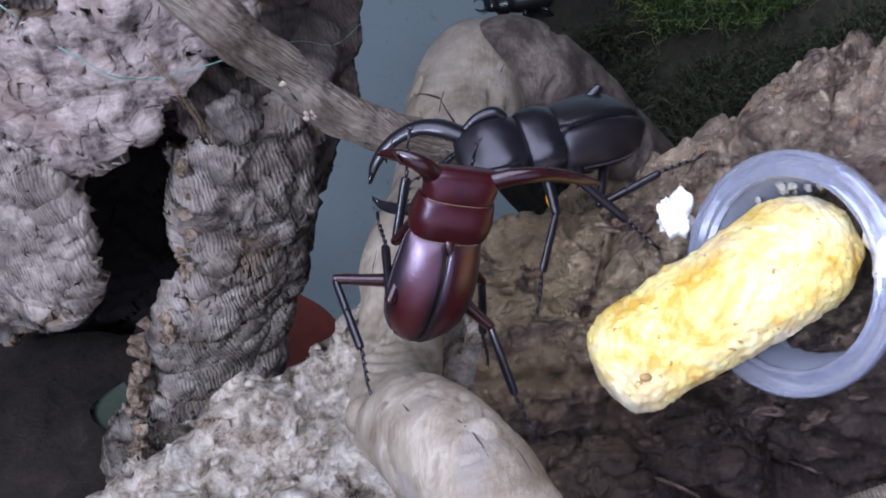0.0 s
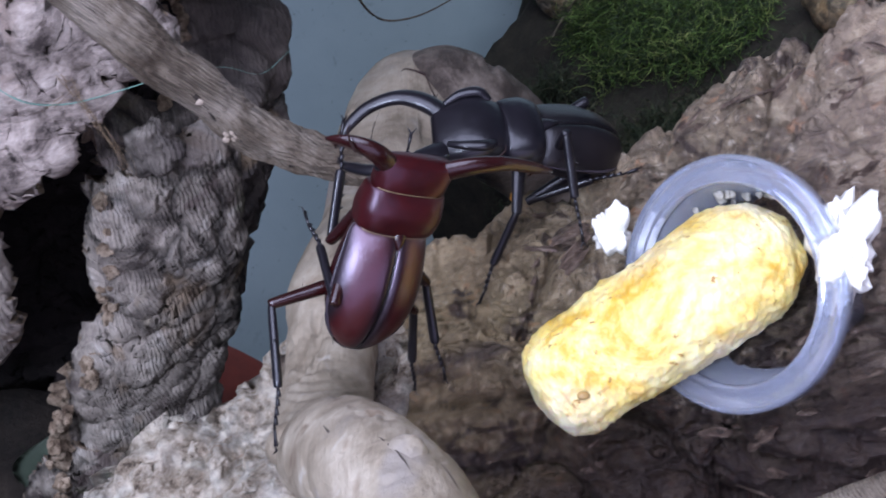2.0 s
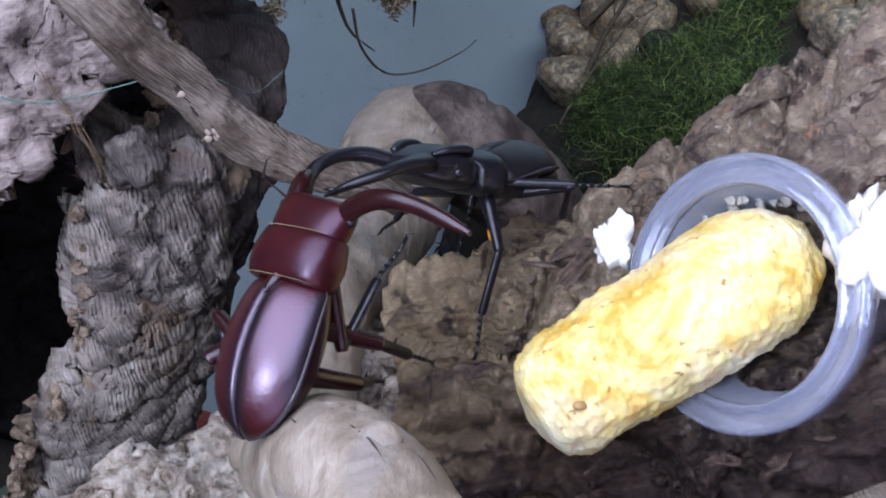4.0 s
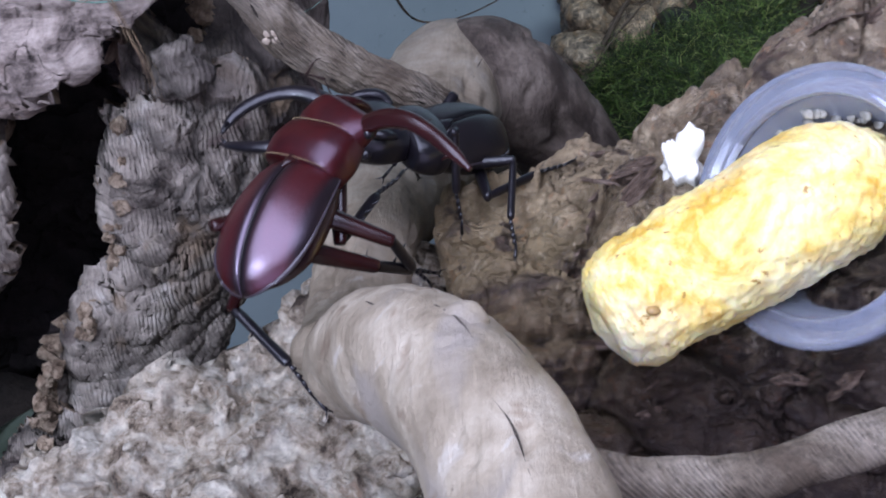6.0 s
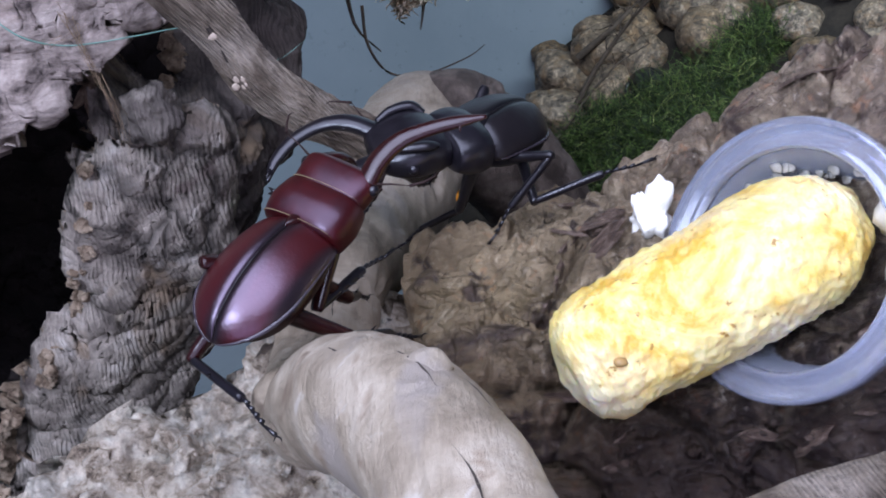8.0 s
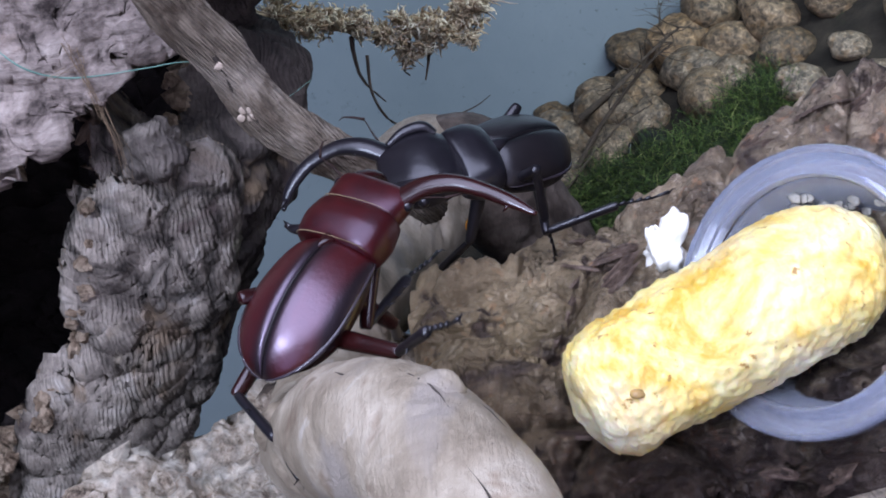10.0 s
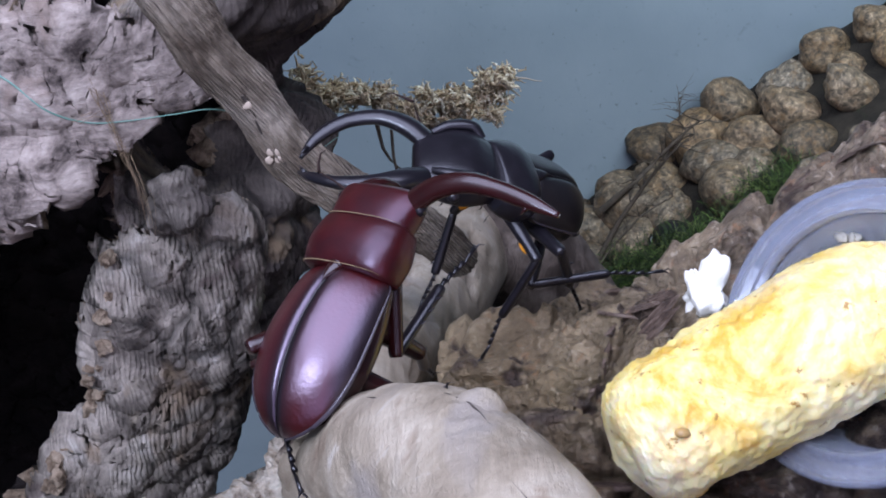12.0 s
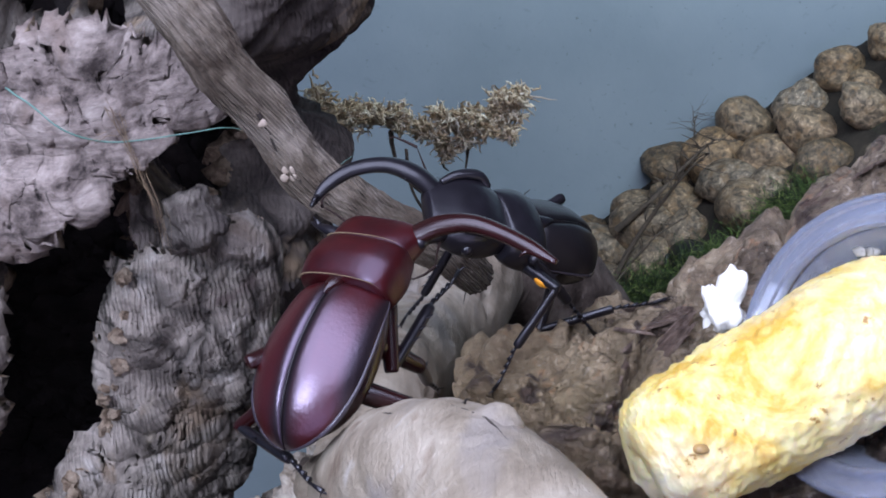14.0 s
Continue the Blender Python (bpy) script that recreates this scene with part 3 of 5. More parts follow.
def front_bark():
    """The pale piece of cork that lies under the branch."""
    nu, nv = 300, 210
    o, eu, en = vec(-0.0552, -0.0640, -0.0270), vec(0.88, 0.41, 0.25), vec(-0.1, -0.35, 0.93)
    eu, en = eu / np.linalg.norm(eu), en / np.linalg.norm(en)
    ev = np.cross(eu, en)
    ev /= np.linalg.norm(ev)
    verts = []
    for i in range(nv):
        v = -0.009 + 0.129 * i / (nv - 1)
        for j in range(nu):
            u = -0.13 + 0.19 * j / (nu - 1)
            p = o + u * eu + v * ev
            rim = 0.007 * fbm((u, 0.3, 0.7), 45, 5, 2.0) + 0.003 * fbm((u, 0.8, 0.2), 160, 3, 2.0)
            n1, n2, n3 = fbm(p, 40, 4, 9.0), fbm(p, 120, 5, 3.0), fbm(p, 330, 3, 5.0)
            chip, lev = plates(p, 0.011, (1, 1, 1), 4.0)
            h = 0.005 * n1 + 0.0028 * n2 + 0.0012 * n3 + 0.0007 * fbm(p, 720, 3, 8.0) + 0.0040 * (lev - 0.5) * chip - 0.0022 * (1 - chip) - 0.012 * max(0.0, fbm(p, 62, 3, 14.0) - 0.35)
            t = min(1.0, i / 14)
            h -= 0.020 * (1 - t) ** 2
            verts.append(p + en * h + ev * (rim * (1 - min(1.0, i / 40))))
    me = mesh_from("cork_bark_piece", verts, grid_faces(nv, nu), CORK_LIGHT)
    ob = put("cork_bark_piece", me)
    so = ob.modifiers.new("thickness", "SOLIDIFY")
    so.thickness, so.offset = 0.012, 1.0 if np.cross(verts[1] - verts[0], verts[nu] - verts[0]) @ en < 0 else -1.0
    tagged(ob, "pale rough cork bark piece lying under the branch", "cork bark")
    flakes(ob, me, 200, lambda c, n: c[1] < -0.03, CORK_LIGHT, 31, (0.7, 0.55, 0.75))


front_bark()


# ---------------------------------------------------------------- the log
def log():
    """A fallen, bark-covered log that rises to the right, with a broken end."""
    na, nx = 330, 460
    verts = []
    for i in range(nx):
        x = 0.004 + 0.30 * (i / (nx - 1)) ** 1.25
        zc = 0.5 * x - 0.002 + 0.002 * fbm((x, 0, 0), 40, 3)
        for j in range(na):
            a = math.radians(-75 + 330 * j / (na - 1))
            ca, sa = math.cos(a), math.sin(a)
            ry, rz = (0.036 if ca > 0 else 0.060), 0.052
            d = vec(0, ca, sa)
            back = max(0.0, min(1.0, (ca * ry + 0.018) / 0.030))
            p = vec(x, -0.047 + ry * ca, zc - rz + rz * sa + back * float(np.interp(x, [0.03, 0.07, 0.085, 0.1, 0.15, 0.31], [0, 0.006, 0.010, 0.019, 0.034, 0.06])))
            q = (p[0] * 0.45 + 0.25 * p[2], p[1], p[2])
            n1, n2 = fbm(q, 55, 4, 3.1), fbm(q, 170, 5, 8.0)
            big, level = plates(p, 0.020, (0.55, 1.0, 1.0), 1.0)
            small, sl = plates(p, 0.0065, (0.6, 1.0, 1.0), 5.0)
            r = 0.0040 * n1 + 0.0018 * n2 - 0.0042 * (1 - big) ** 1.5 + 0.0042 * (level - 0.5) - 0.0011 * (1 - small) + 0.0012 * (sl - 0.5) + 0.0007 * fbm(p, 420, 3, 1.0)
            # layered fibres that run along the log
            lay = (0.16 * (0.894 * p[0] + 0.447 * p[2]), p[1], 0.894 * p[2] - 0.447 * p[0])
            r += 0.0022 * fbm(lay, 150, 4, 11.0) + 0.0008 * fbm(lay, 420, 3, 13.0)
            if x < 0.055:
                r -= 0.0050 * max(0.0, 0.32 - abs(fbm(p, 62, 4, 21.0))) * (1 - x / 0.055) * 2.0
            # the hollow where the cup sits
            r -= 0.010 * math.exp(-(((p[0] - 0.072) / 0.022) ** 2 + ((p[1] + 0.075) / 0.020) ** 2))
            verts.append(p + d * r + vec(0.5 * 0.012 * fbm((0, p[1], p[2]), 60, 4, 2.0) * max(0.0, 1 - i / 60), 0, 0))
    faces = grid_faces(nx, na)
    verts.append(vec(0.010, -0.055, -0.045))
    c = len(verts) - 1
    faces += [(j + 1, j, c) for j in range(na - 1)]
    me = mesh_from("log", verts, faces, LOG)
    ob = tagged(put("log", me), "dark wet brown log with flaking bark and broken end", "log")
    flakes(ob, me, 260, lambda c, n: 0.03 < c[0] < 0.19 and c[1] < -0.03 and n[2] > -0.35 and math.dist(c, (0.069, -0.0745, 0.033)) > 0.020, LOG_FLAKE, 12, (1.0, 0.35, 0.22))


log()


# ---------------------------------------------------------------- driftwood branches
def drift_relief(p, along, a):
    neck = max(0.0, 1 - ((p[1] + 0.078) / 0.016) ** 2) if p[2] > -0.01 else 0.0
    near = math.dist(p, (0.0047, -0.1185, 0.0575))
    eye = 0.0002 * math.sin(near * 2700) * math.exp(-((near / 0.0055) ** 2))
    return eye + 0.00022 * neck * math.sin(p[1] * 2600 + p[2] * 1500 + 2 * fbm(p, 60, 2, 1.0)) + 0.0010 * fbm(p, 38, 3, 5.0) + 0.0003 * fbm((p[0], p[1] * 0.4, p[2]), 190, 3, 6.0) - 0.0010 * max(0.0, fbm((p[0], p[1] * 0.35, p[2] * 0.6), 120, 3, 9.0) - 0.38) * 6


def driftwood():
    root = new("driftwood_branch")
    trunk = [(0.014, 0.072, -0.048, 0.011), (0.009, 0.058, -0.041, 0.0170), (0.003, 0.038, -0.037, 0.0175), (-0.004, 0.0, -0.028, 0.0140), (-0.011, -0.030, -0.013, 0.0115), (-0.0125, -0.055, -0.006, 0.0105),
             (-0.013, -0.074, 0.001, 0.0100), (-0.0115, -0.090, 0.014, 0.0098), (-0.0050, -0.103, 0.0310, 0.0106), (0.0015, -0.1135, 0.0412, 0.0111), (0.0078, -0.1255, 0.0468, 0.0109), (0.0124, -0.138, 0.0492, 0.0108), (0.0165, -0.153, 0.0505, 0.0110), (0.022, -0.175, 0.0505, 0.0112), (0.028, -0.200, 0.046, 0.011)]
    put("trunk", tube_mesh("trunk", trunk, DRIFT, 96, 420, drift_relief), root)
    limb = [(0.004, 0.045, -0.040, 0.014), (0.016, 0.056, -0.040, 0.0175), (0.030, 0.058, -0.050, 0.016), (0.050, 0.062, -0.082, 0.015), (0.075, 0.07, -0.13, 0.014), (0.09, 0.072, -0.18, 0.013)]
    put("rear_limb", tube_mesh("rear_limb", limb, DRIFT_SHADED, 64, 140, drift_relief), root, "shaded brown rear limb")
    side = [(0.013, -0.146, 0.049, 0.006), (0.020, -0.139, 0.0490, 0.0042), (0.031, -0.138, 0.0475, 0.0032), (0.043, -0.138, 0.0485, 0.0030), (0.055, -0.136, 0.0515, 0.0033), (0.080, -0.132, 0.058, 0.0034), (0.11, -0.125, 0.062, 0.003)]
    put("side_twig", tube_mesh("side_twig", side, TWIG, 32, 140, lambda p, s, a: 0.0005 * fbm(p, 90, 3, 2.0)), root)
    s = spline(trunk, 200)
    tan = np.gradient(s[:, :3], axis=0)
    for i0, i1, lean in ((128, 146, (0.3, -0.3, 1)), (136, 150, (0.7, -0.3, 0.8)), (148, 170, (0.1, -0.5, 1)), (120, 128, (-0.1, -0.2, 1)), (60, 70, (-0.4, -0.6, 0.7)), (72, 80, (0.1, -0.6, 0.8)), (28, 40, (-0.2, -0.7, 0.7)), (20, 30, (0.3, -0.7, 0.7)), (33, 45, (0.1, -0.8, 0.6))):
        pts = []
        for i in range(i0, i1 + 1):
            t = tan[i] / np.linalg.norm(tan[i])
            d = np.array(lean) + 0.03 * math.sin(i * 0.33)
            d = d - t * (d @ t)
            d /= np.linalg.norm(d)
            c = s[i, :3] + d * s[i, 3]
            pts.append(s[i, :3] + d * (s[i, 3] + drift_relief(c, 0, 0) - 0.00015))
        bm = bmesh.new()
        n = len(pts)
        strand(bm, pts[n // 2:], 0.00026, 5)
        strand(bm, pts[:n // 2 + 1][::-1], 0.00026, 5)
        part("crack", bm, CRACK, root, "thin dark drying crack")
    knob = blob(0.0052, 0.0012, 3, (1.0, 0.8, 1.0), 160, 3.0)
    bmesh.ops.translate(knob, verts=knob.verts, vec=(-0.0165, -0.0945, 0.0225))
    part("knot", knob, DRIFT, root, "round grown-over knot")
    bump_knot = blob(0.0028, 0.0007, 3, (1.1, 1.0, 0.8), 200, 6.0)
    bmesh.ops.translate(bump_knot, verts=bump_knot.verts, vec=(0.0074, -0.1160, 0.0540))
    part("knot", bump_knot, DRIFT, root, "small round knot")
    tagged(root, "smooth pale driftwood branch resting across the bark", "branch")


driftwood()


def twig():
    root = new("twig")
    path = [(-0.075, -0.012, 0.105, 0.0058), (-0.0475, -0.017, 0.0665, 0.0056), (-0.0405, -0.017, 0.0525, 0.0052), (-0.0329, -0.017, 0.0430, 0.0050), (-0.0272, -0.017, 0.0317, 0.0052),
            (-0.0164, -0.017, 0.0222, 0.0050), (-0.0074, -0.016, 0.0160, 0.0048), (0.001, -0.014, 0.010, 0.0046), (0.008, -0.010, 0.000, 0.004)]
    put("stem", tube_mesh("stem", path, TWIG, 128, 300, lambda p, s, a: 0.0006 * fbm(p, 120, 4, 3.0) + 0.00016 * math.sin(a * 17 + 6 * fbm(p, 60, 2, 1.0)) + 0.00014 * math.sin(a * 29 + 9 * fbm(p, 90, 2, 4.0))), root)
    scars = [(-0.0296, 0.0340), (-0.0280, 0.0322), (-0.0300, 0.0322), (-0.0282, 0.0339), (-0.0332, 0.0440)]
    for x, z in scars:
        b = blob(0.0008, 0.0005, 2, (1.0, 0.2, 1.1), 900, x * 100)
        bmesh.ops.translate(b, verts=b.verts, vec=(x, -0.0220, z))
        part("bud_scar", b, SCAR, root, "pale bud scar")
    for pts in ([(-0.0340, 0.0462), (-0.0322, 0.0420), (-0.0312, 0.0385), (-0.0290, 0.0350)], [(-0.0272, 0.0318), (-0.0245, 0.0292), (-0.0222, 0.0262)], [(-0.0440, 0.060), (-0.0420, 0.0565)], [(-0.0180, 0.0222), (-0.0150, 0.0203)]):
        bm = bmesh.new()
        line = spline([(x, -0.0217 + 0.0002 * (i % 2), z) for i, (x, z) in enumerate(pts)], 14)
        strand(bm, [tuple(p) for p in line], 0.00055, 5)
        part("crack", bm, CRACK, root, "dark open crack along the grain")
    tagged(root, "bare brown twig with pale scars leaning on driftwood", "twig")


twig()


# ---------------------------------------------------------------- food
def cup_mat():
    m, nt, p = node_mat("clear_plastic")
    p.inputs["Base Color"].default_value = (0.80, 0.86, 1.0, 1)
    p.inputs["Roughness"].default_value = 0.10
    p.inputs["Transmission Weight"].default_value = 0.86
    p.inputs["IOR"].default_value = 1.4
    p.inputs["Coat Weight"].default_value, p.inputs["Coat Roughness"].default_value = 1.0, 0.08
    v = coords(nt)
    nt.links.new(bump(nt, noise_tex(nt, v, 180, 4), 0.25, 0.001), p.inputs["Normal"])
    return m


CUP = cup_mat()


def banana_mat():
    m, nt, p = node_mat("banana_flesh")
    v = coords(nt)
    col = ramp(nt, noise_tex(nt, v, 75, 5, 0.6, 0.6), [(0.35, (0.80, 0.70, 0.36)), (0.48, (0.77, 0.60, 0.20)), (0.58, (0.64, 0.38, 0.05)), (0.75, (0.78, 0.64, 0.28))])
    pale = ramp(nt, noise_tex(nt, v, 38, 3, 0.5), bw((0.45, 0.0), (0.60, 0.9)))
    col = mix(nt, pale, col, (0.85, 0.79, 0.53))
    spots = ramp(nt, noise_tex(nt, v, 420, 4, 0.6), bw((0.63, 0.0), (0.70, 1.0)))
    col = mix(nt, spots, col, (0.36, 0.20, 0.05))
    nt.links.new(col, p.inputs["Base Color"])
    p.inputs["Roughness"].default_value = 0.42
    p.inputs["Subsurface Weight"].default_value = 0.45
    p.inputs["Subsurface Radius"].default_value = (0.006, 0.004, 0.0015)
    p.inputs["Subsurface Scale"].default_value = 0.6
    n1 = bump(nt, noise_tex(nt, v, 240, 7, 0.68), 0.5, 0.0008)
    nt.links.new(bump(nt, noise_tex(nt, v, 900, 4, 0.6), 0.6, 0.0004, onto=n1), p.inputs["Normal"])
    return m


BANANA = banana_mat()
CRUMB = plain_mat("old_crumb", (0.40, 0.37, 0.31), 0.5, 0.3, 600)
BRUISE = plain_mat("bruise", (0.32, 0.20, 0.07), 0.5, 0.3, 800)
CURD = plain_mat("white_pulp", (0.86, 0.83, 0.74), 0.5, 0.08, 300, 0.001)
CUP_CENTRE, CUP_AXIS = Vector((0.0690, -0.0745, 0.0330)), Vector((-0.74, -0.40, 0.54)).normalized()


def lathe(profile, sides=72):
    """A turned shape round z from rows of radius, height."""
    bm = bmesh.new()
    rings = [[bm.verts.new((r * math.cos(2 * math.pi * j / sides), r * math.sin(2 * math.pi * j / sides), z)) for j in range(sides)] for r, z in profile]
    for a, b in zip(rings, rings[1:]):
        for j in range(sides):
            k = (j + 1) % sides
            bm.faces.new((a[j], a[k], b[k], b[j]))
    bmesh.ops.recalc_face_normals(bm, faces=bm.faces)
    return bm


def jelly_cup():
    root = new("feeding_cup")
    part("rim", lathe([(0.0192, 0.0002), (0.0194, 0.0012), (0.0199, 0.0016), (0.0204, 0.0011), (0.0214, 0.0009), (0.0228, 0.0010), (0.0236, 0.0017), (0.0243, 0.0017), (0.0247, 0.0010), (0.0247, -0.0016), (0.0241, -0.0020), (0.0236, -0.0004), (0.0200, -0.0006), (0.0192, 0.0002)]), CUP, root, "milky blue plastic rim")
    part("body", lathe([(0.0196, -0.0008), (0.0160, -0.0260), (0.0150, -0.0272), (0.0001, -0.0268), (0.0001, -0.0262), (0.0146, -0.0264), (0.0154, -0.0256), (0.0190, -0.0008), (0.0196, -0.0008)]), CUP, root)
    root.matrix_world = Matrix.Translation(CUP_CENTRE) @ CUP_AXIS.to_track_quat("Z", "Y").to_matrix().to_4x4()
    tagged(root, "small clear bluish plastic feeding cup lodged in the log", "cup")


jelly_cup()


def crumbs():
    """Pale crumbs of old food that stick to the inside of the cup."""
    rnd = random.Random(41)
    turn = CUP_AXIS.to_track_quat("Z", "Y").to_matrix().to_4x4()
    for k in range(22):
        a = math.radians(60 + 110 * rnd.random())
        deep = rnd.uniform(0.004, 0.020)
        r = 0.0186 - 0.135 * deep
        c = part("crumb", blob(rnd.uniform(0.0005, 0.0011), 0.0006, 2, (1.3, 0.9, 0.5), 900, k * 1.3), CRUMB, None)
        c.matrix_world = Matrix.Translation(CUP_CENTRE) @ turn @ Matrix.Translation((r * math.cos(a), r * math.sin(a), -deep))
        tagged(c, "pale crumb of old food stuck inside the cup", "crumb", "crumbs in the cup")


crumbs()


def banana():
    root = new("banana_piece")
    path = [(0.0312, -0.0880, 0.0186, 0.0020), (0.0316, -0.0878, 0.0187, 0.0055), (0.0332, -0.0871, 0.0193, 0.0090), (0.0370, -0.0853, 0.0207, 0.0112), (0.045, -0.0815, 0.0235, 0.0116), (0.056, -0.0775, 0.0275, 0.0122), (0.067, -0.0725, 0.0315, 0.0126), (0.076, -0.0685, 0.0335, 0.0115), (0.0815, -0.0665, 0.0345, 0.007)]
    me = tube_mesh("flesh", path, BANANA, 150, 260, lambda p, s, a: 0.0007 * fbm(p, 75, 3, 2.0) + 0.0005 * fbm(p, 300, 5, 5.0) + 0.0003 * fbm(p, 800, 4, 7.0) + 0.0003 * math.sin(a * 5))
    put("flesh", me, root)
    b = blob(0.0012, 0.0003, 2, (1, 0.8, 0.6), 900, 1.0)
    bmesh.ops.translate(b, verts=b.verts, vec=(0.0386, -0.0931, 0.0285))
    part("bruise", b, BRUISE, root, "small brown bruise")
    tagged(root, "bitten yellow peeled banana piece lying in the cup", "banana")


banana()


def pulp(seed, place, size, shape):
    ob = part("food_scrap", blob(size, size * 0.85, 4, shape, 230, seed), CURD, None)
    ob.location = place
    tagged(ob, "white lump of dried food pulp beside the cup", "food scrap", "food scraps")


pulp(3.3, (0.0508, -0.0500, 0.0210), 0.0054, (0.75, 0.8, 1.25))
pulp(8.1, (0.0868, -0.0796, 0.0466), 0.0078, (0.55, 0.9, 1.3))


# ---------------------------------------------------------------- bank: stones, moss, roots
def stone_mat():
    m, nt, p = node_mat("stone")
    v = coords(nt)
    info = nt.nodes.new("ShaderNodeObjectInfo")
    base = ramp(nt, info.outputs["Random"], [(0.0, (0.10, 0.068, 0.040)), (0.35, (0.195, 0.132, 0.078)), (0.7, (0.19, 0.148, 0.108)), (1.0, (0.22, 0.135, 0.068))])
    mott = ramp(nt, noise_tex(nt, v, 190, 6, 0.7, 0.4), bw((0.36, 0.12), (0.46, 0.55), (0.56, 1.1), (0.66, 2.3)))
    col = mix(nt, 1.0, base, mott, "MULTIPLY")
    rust = ramp(nt, noise_tex(nt, v, 150, 5, 0.65), bw((0.50, 0), (0.66, 0.5)))
    col = mix(nt, rust, col, (0.24, 0.13, 0.05))
    nt.links.new(col, p.inputs["Base Color"])
    p.inputs["Roughness"].default_value = 0.55
    nt.links.new(bump(nt, noise_tex(nt, v, 260, 7, 0.7), 0.6, 0.0025), p.inputs["Normal"])
    return m


STONE = stone_mat()


def stones():
    shapes = []
    for k in range(7):
        b = blob(0.0200, 0.0065, 3, (1.25, 1.0, 0.85), 38, 2.0 + k * 1.7)
        me = bpy.data.meshes.new("stone")
        b.to_mesh(me)
        b.free()
        me.materials.append(STONE)
        me.polygons.foreach_set("use_smooth", [True] * len(me.polygons))
        shapes.append(me)
    rnd = random.Random(11)
    spots = []
    for i in range(13):
        for j in range(7):
            x = 0.118 + i * 0.030 + rnd.uniform(-0.006, 0.006)
            y = 0.605 - j * 0.041 - 0.012 * (i % 2) + rnd.uniform(-0.007, 0.007)
            if (x < 0.14 and y < 0.50) or (x < 0.25 and y < 0.50):
                continue
            spots.append((x, y))
    for n, (x, y) in enumerate(spots):
        ob = put("stone", shapes[n % 7])
        s = rnd.choice((0.62, 0.8, 0.95, 1.12)) * rnd.uniform(0.92, 1.08)
        ob.matrix_world = pose(x, y, ground_height(x, y) + 0.008 * s, rnd.uniform(-25, 25), rnd.uniform(-40, 0), rnd.uniform(0, 360)) @ Matrix.Scale(s, 4)
        tagged(ob, "mottled brown river stone on the heaped bank", "stone", "stones of the bank")


stones()

MOSS = tuft_mat("moss", [(0.0, (0.010, 0.016, 0.005)), (0.45, (0.026, 0.046, 0.009)), (0.8, (0.085, 0.150, 0.024)), (1.0, (0.24, 0.26, 0.08))])
# darker copy of the moss: shade low on the bank is painted in
MOSS_SHADED = tuft_mat("shaded_moss", [(0.0, (0.010, 0.012, 0.006)), (0.6, (0.022, 0.034, 0.010)), (1.0, (0.06, 0.05, 0.025))])
DRY = tuft_mat("dry_moss", [(0.0, (0.26, 0.17, 0.09)), (0.4, (0.55, 0.43, 0.27)), (0.8, (0.72, 0.62, 0.45)), (1.0, (0.80, 0.74, 0.58))], 0.85)
ROOT = plain_mat("root", (0.07, 0.05, 0.035), 0.8, 0.4, 200)


def curl(rnd, start, heading, length, steps, wild):
    p, d = Vector(start), Vector(heading).normalized()
    out = [p.copy()]
    for _ in range(steps):
        d = (d + Vector([rnd.uniform(-1, 1) for _ in range(3)]) * wild).normalized()
        p = p + d * length / steps
        out.append(p.copy())
    return out


def moss_clump(name, spots, count, radius, material, label, seed, lift=0.012):
    rnd = random.Random(seed)
    bm = bmesh.new()
    for _ in range(count):
        x, y, rx, ry = rnd.choice(spots)
        a, r = rnd.uniform(0, 6.28), math.sqrt(rnd.random())
        x, y = x + rx * r * math.cos(a), y + ry * r * math.sin(a)
        z = ground_height(x, y) + lift * (1 - r * r) + 0.002
        strand(bm, curl(rnd, (x, y, z), (rnd.uniform(-1, 1), rnd.uniform(-1.2, 0.4), rnd.uniform(-0.2, 0.7)), rnd.uniform(0.018, 0.040), 9, 0.95), radius * rnd.uniform(0.7, 1.5))
    ob = part(name, bm, material, None)
    tagged(ob, label, "moss", kind="stuff")


moss_clump("moss", [(0.170, 0.462, 0.030, 0.024), (0.205, 0.445, 0.034, 0.028), (0.140, 0.470, 0.024, 0.018), (0.165, 0.425, 0.040, 0.030), (0.20, 0.395, 0.035, 0.030), (0.235, 0.470, 0.02, 0.014)], 9000, 0.00038, MOSS, "bright green moss on the bank", 5, 0.022)
moss_clump("moss", [(0.15, 0.31, 0.06, 0.05), (0.08, 0.40, 0.04, 0.06), (0.22, 0.29, 0.05, 0.04)], 5000, 0.0005, MOSS_SHADED, "dark green shaded moss on the bank", 6)


def roots():
    rnd = random.Random(21)
    for start, heading, length, r in [((0.125, 0.50, -0.36), (0.55, 0.25, 0.75), 0.12, 0.0022), ((0.10, 0.46, -0.375), (0.7, 0.5, 0.6), 0.11, 0.0016), ((0.13, 0.545, -0.350), (0.62, 0.1, 0.8), 0.10, 0.0030), ((0.19, 0.59, -0.305), (-0.2, 0.1, 1), 0.030, 0.0010)]:
        thing = new("root")
        bm = bmesh.new()
        main = curl(rnd, start, heading, length, 8, 0.18)
        strand(bm, main, r, 6)
        part("stem", bm, ROOT, thing)
        for p in main[3:]:
            for _ in range(3):
                bm = bmesh.new()
                strand(bm, curl(rnd, p, (rnd.uniform(-1, 1), rnd.uniform(-0.3, 0.3), rnd.uniform(-0.2, 1)), rnd.uniform(0.01, 0.03), 4, 0.4), r * 0.3)
                part("rootlet", bm, ROOT, thing)
        tagged(thing, "thin dark root sticking out of the bank", "root", "roots")


roots()


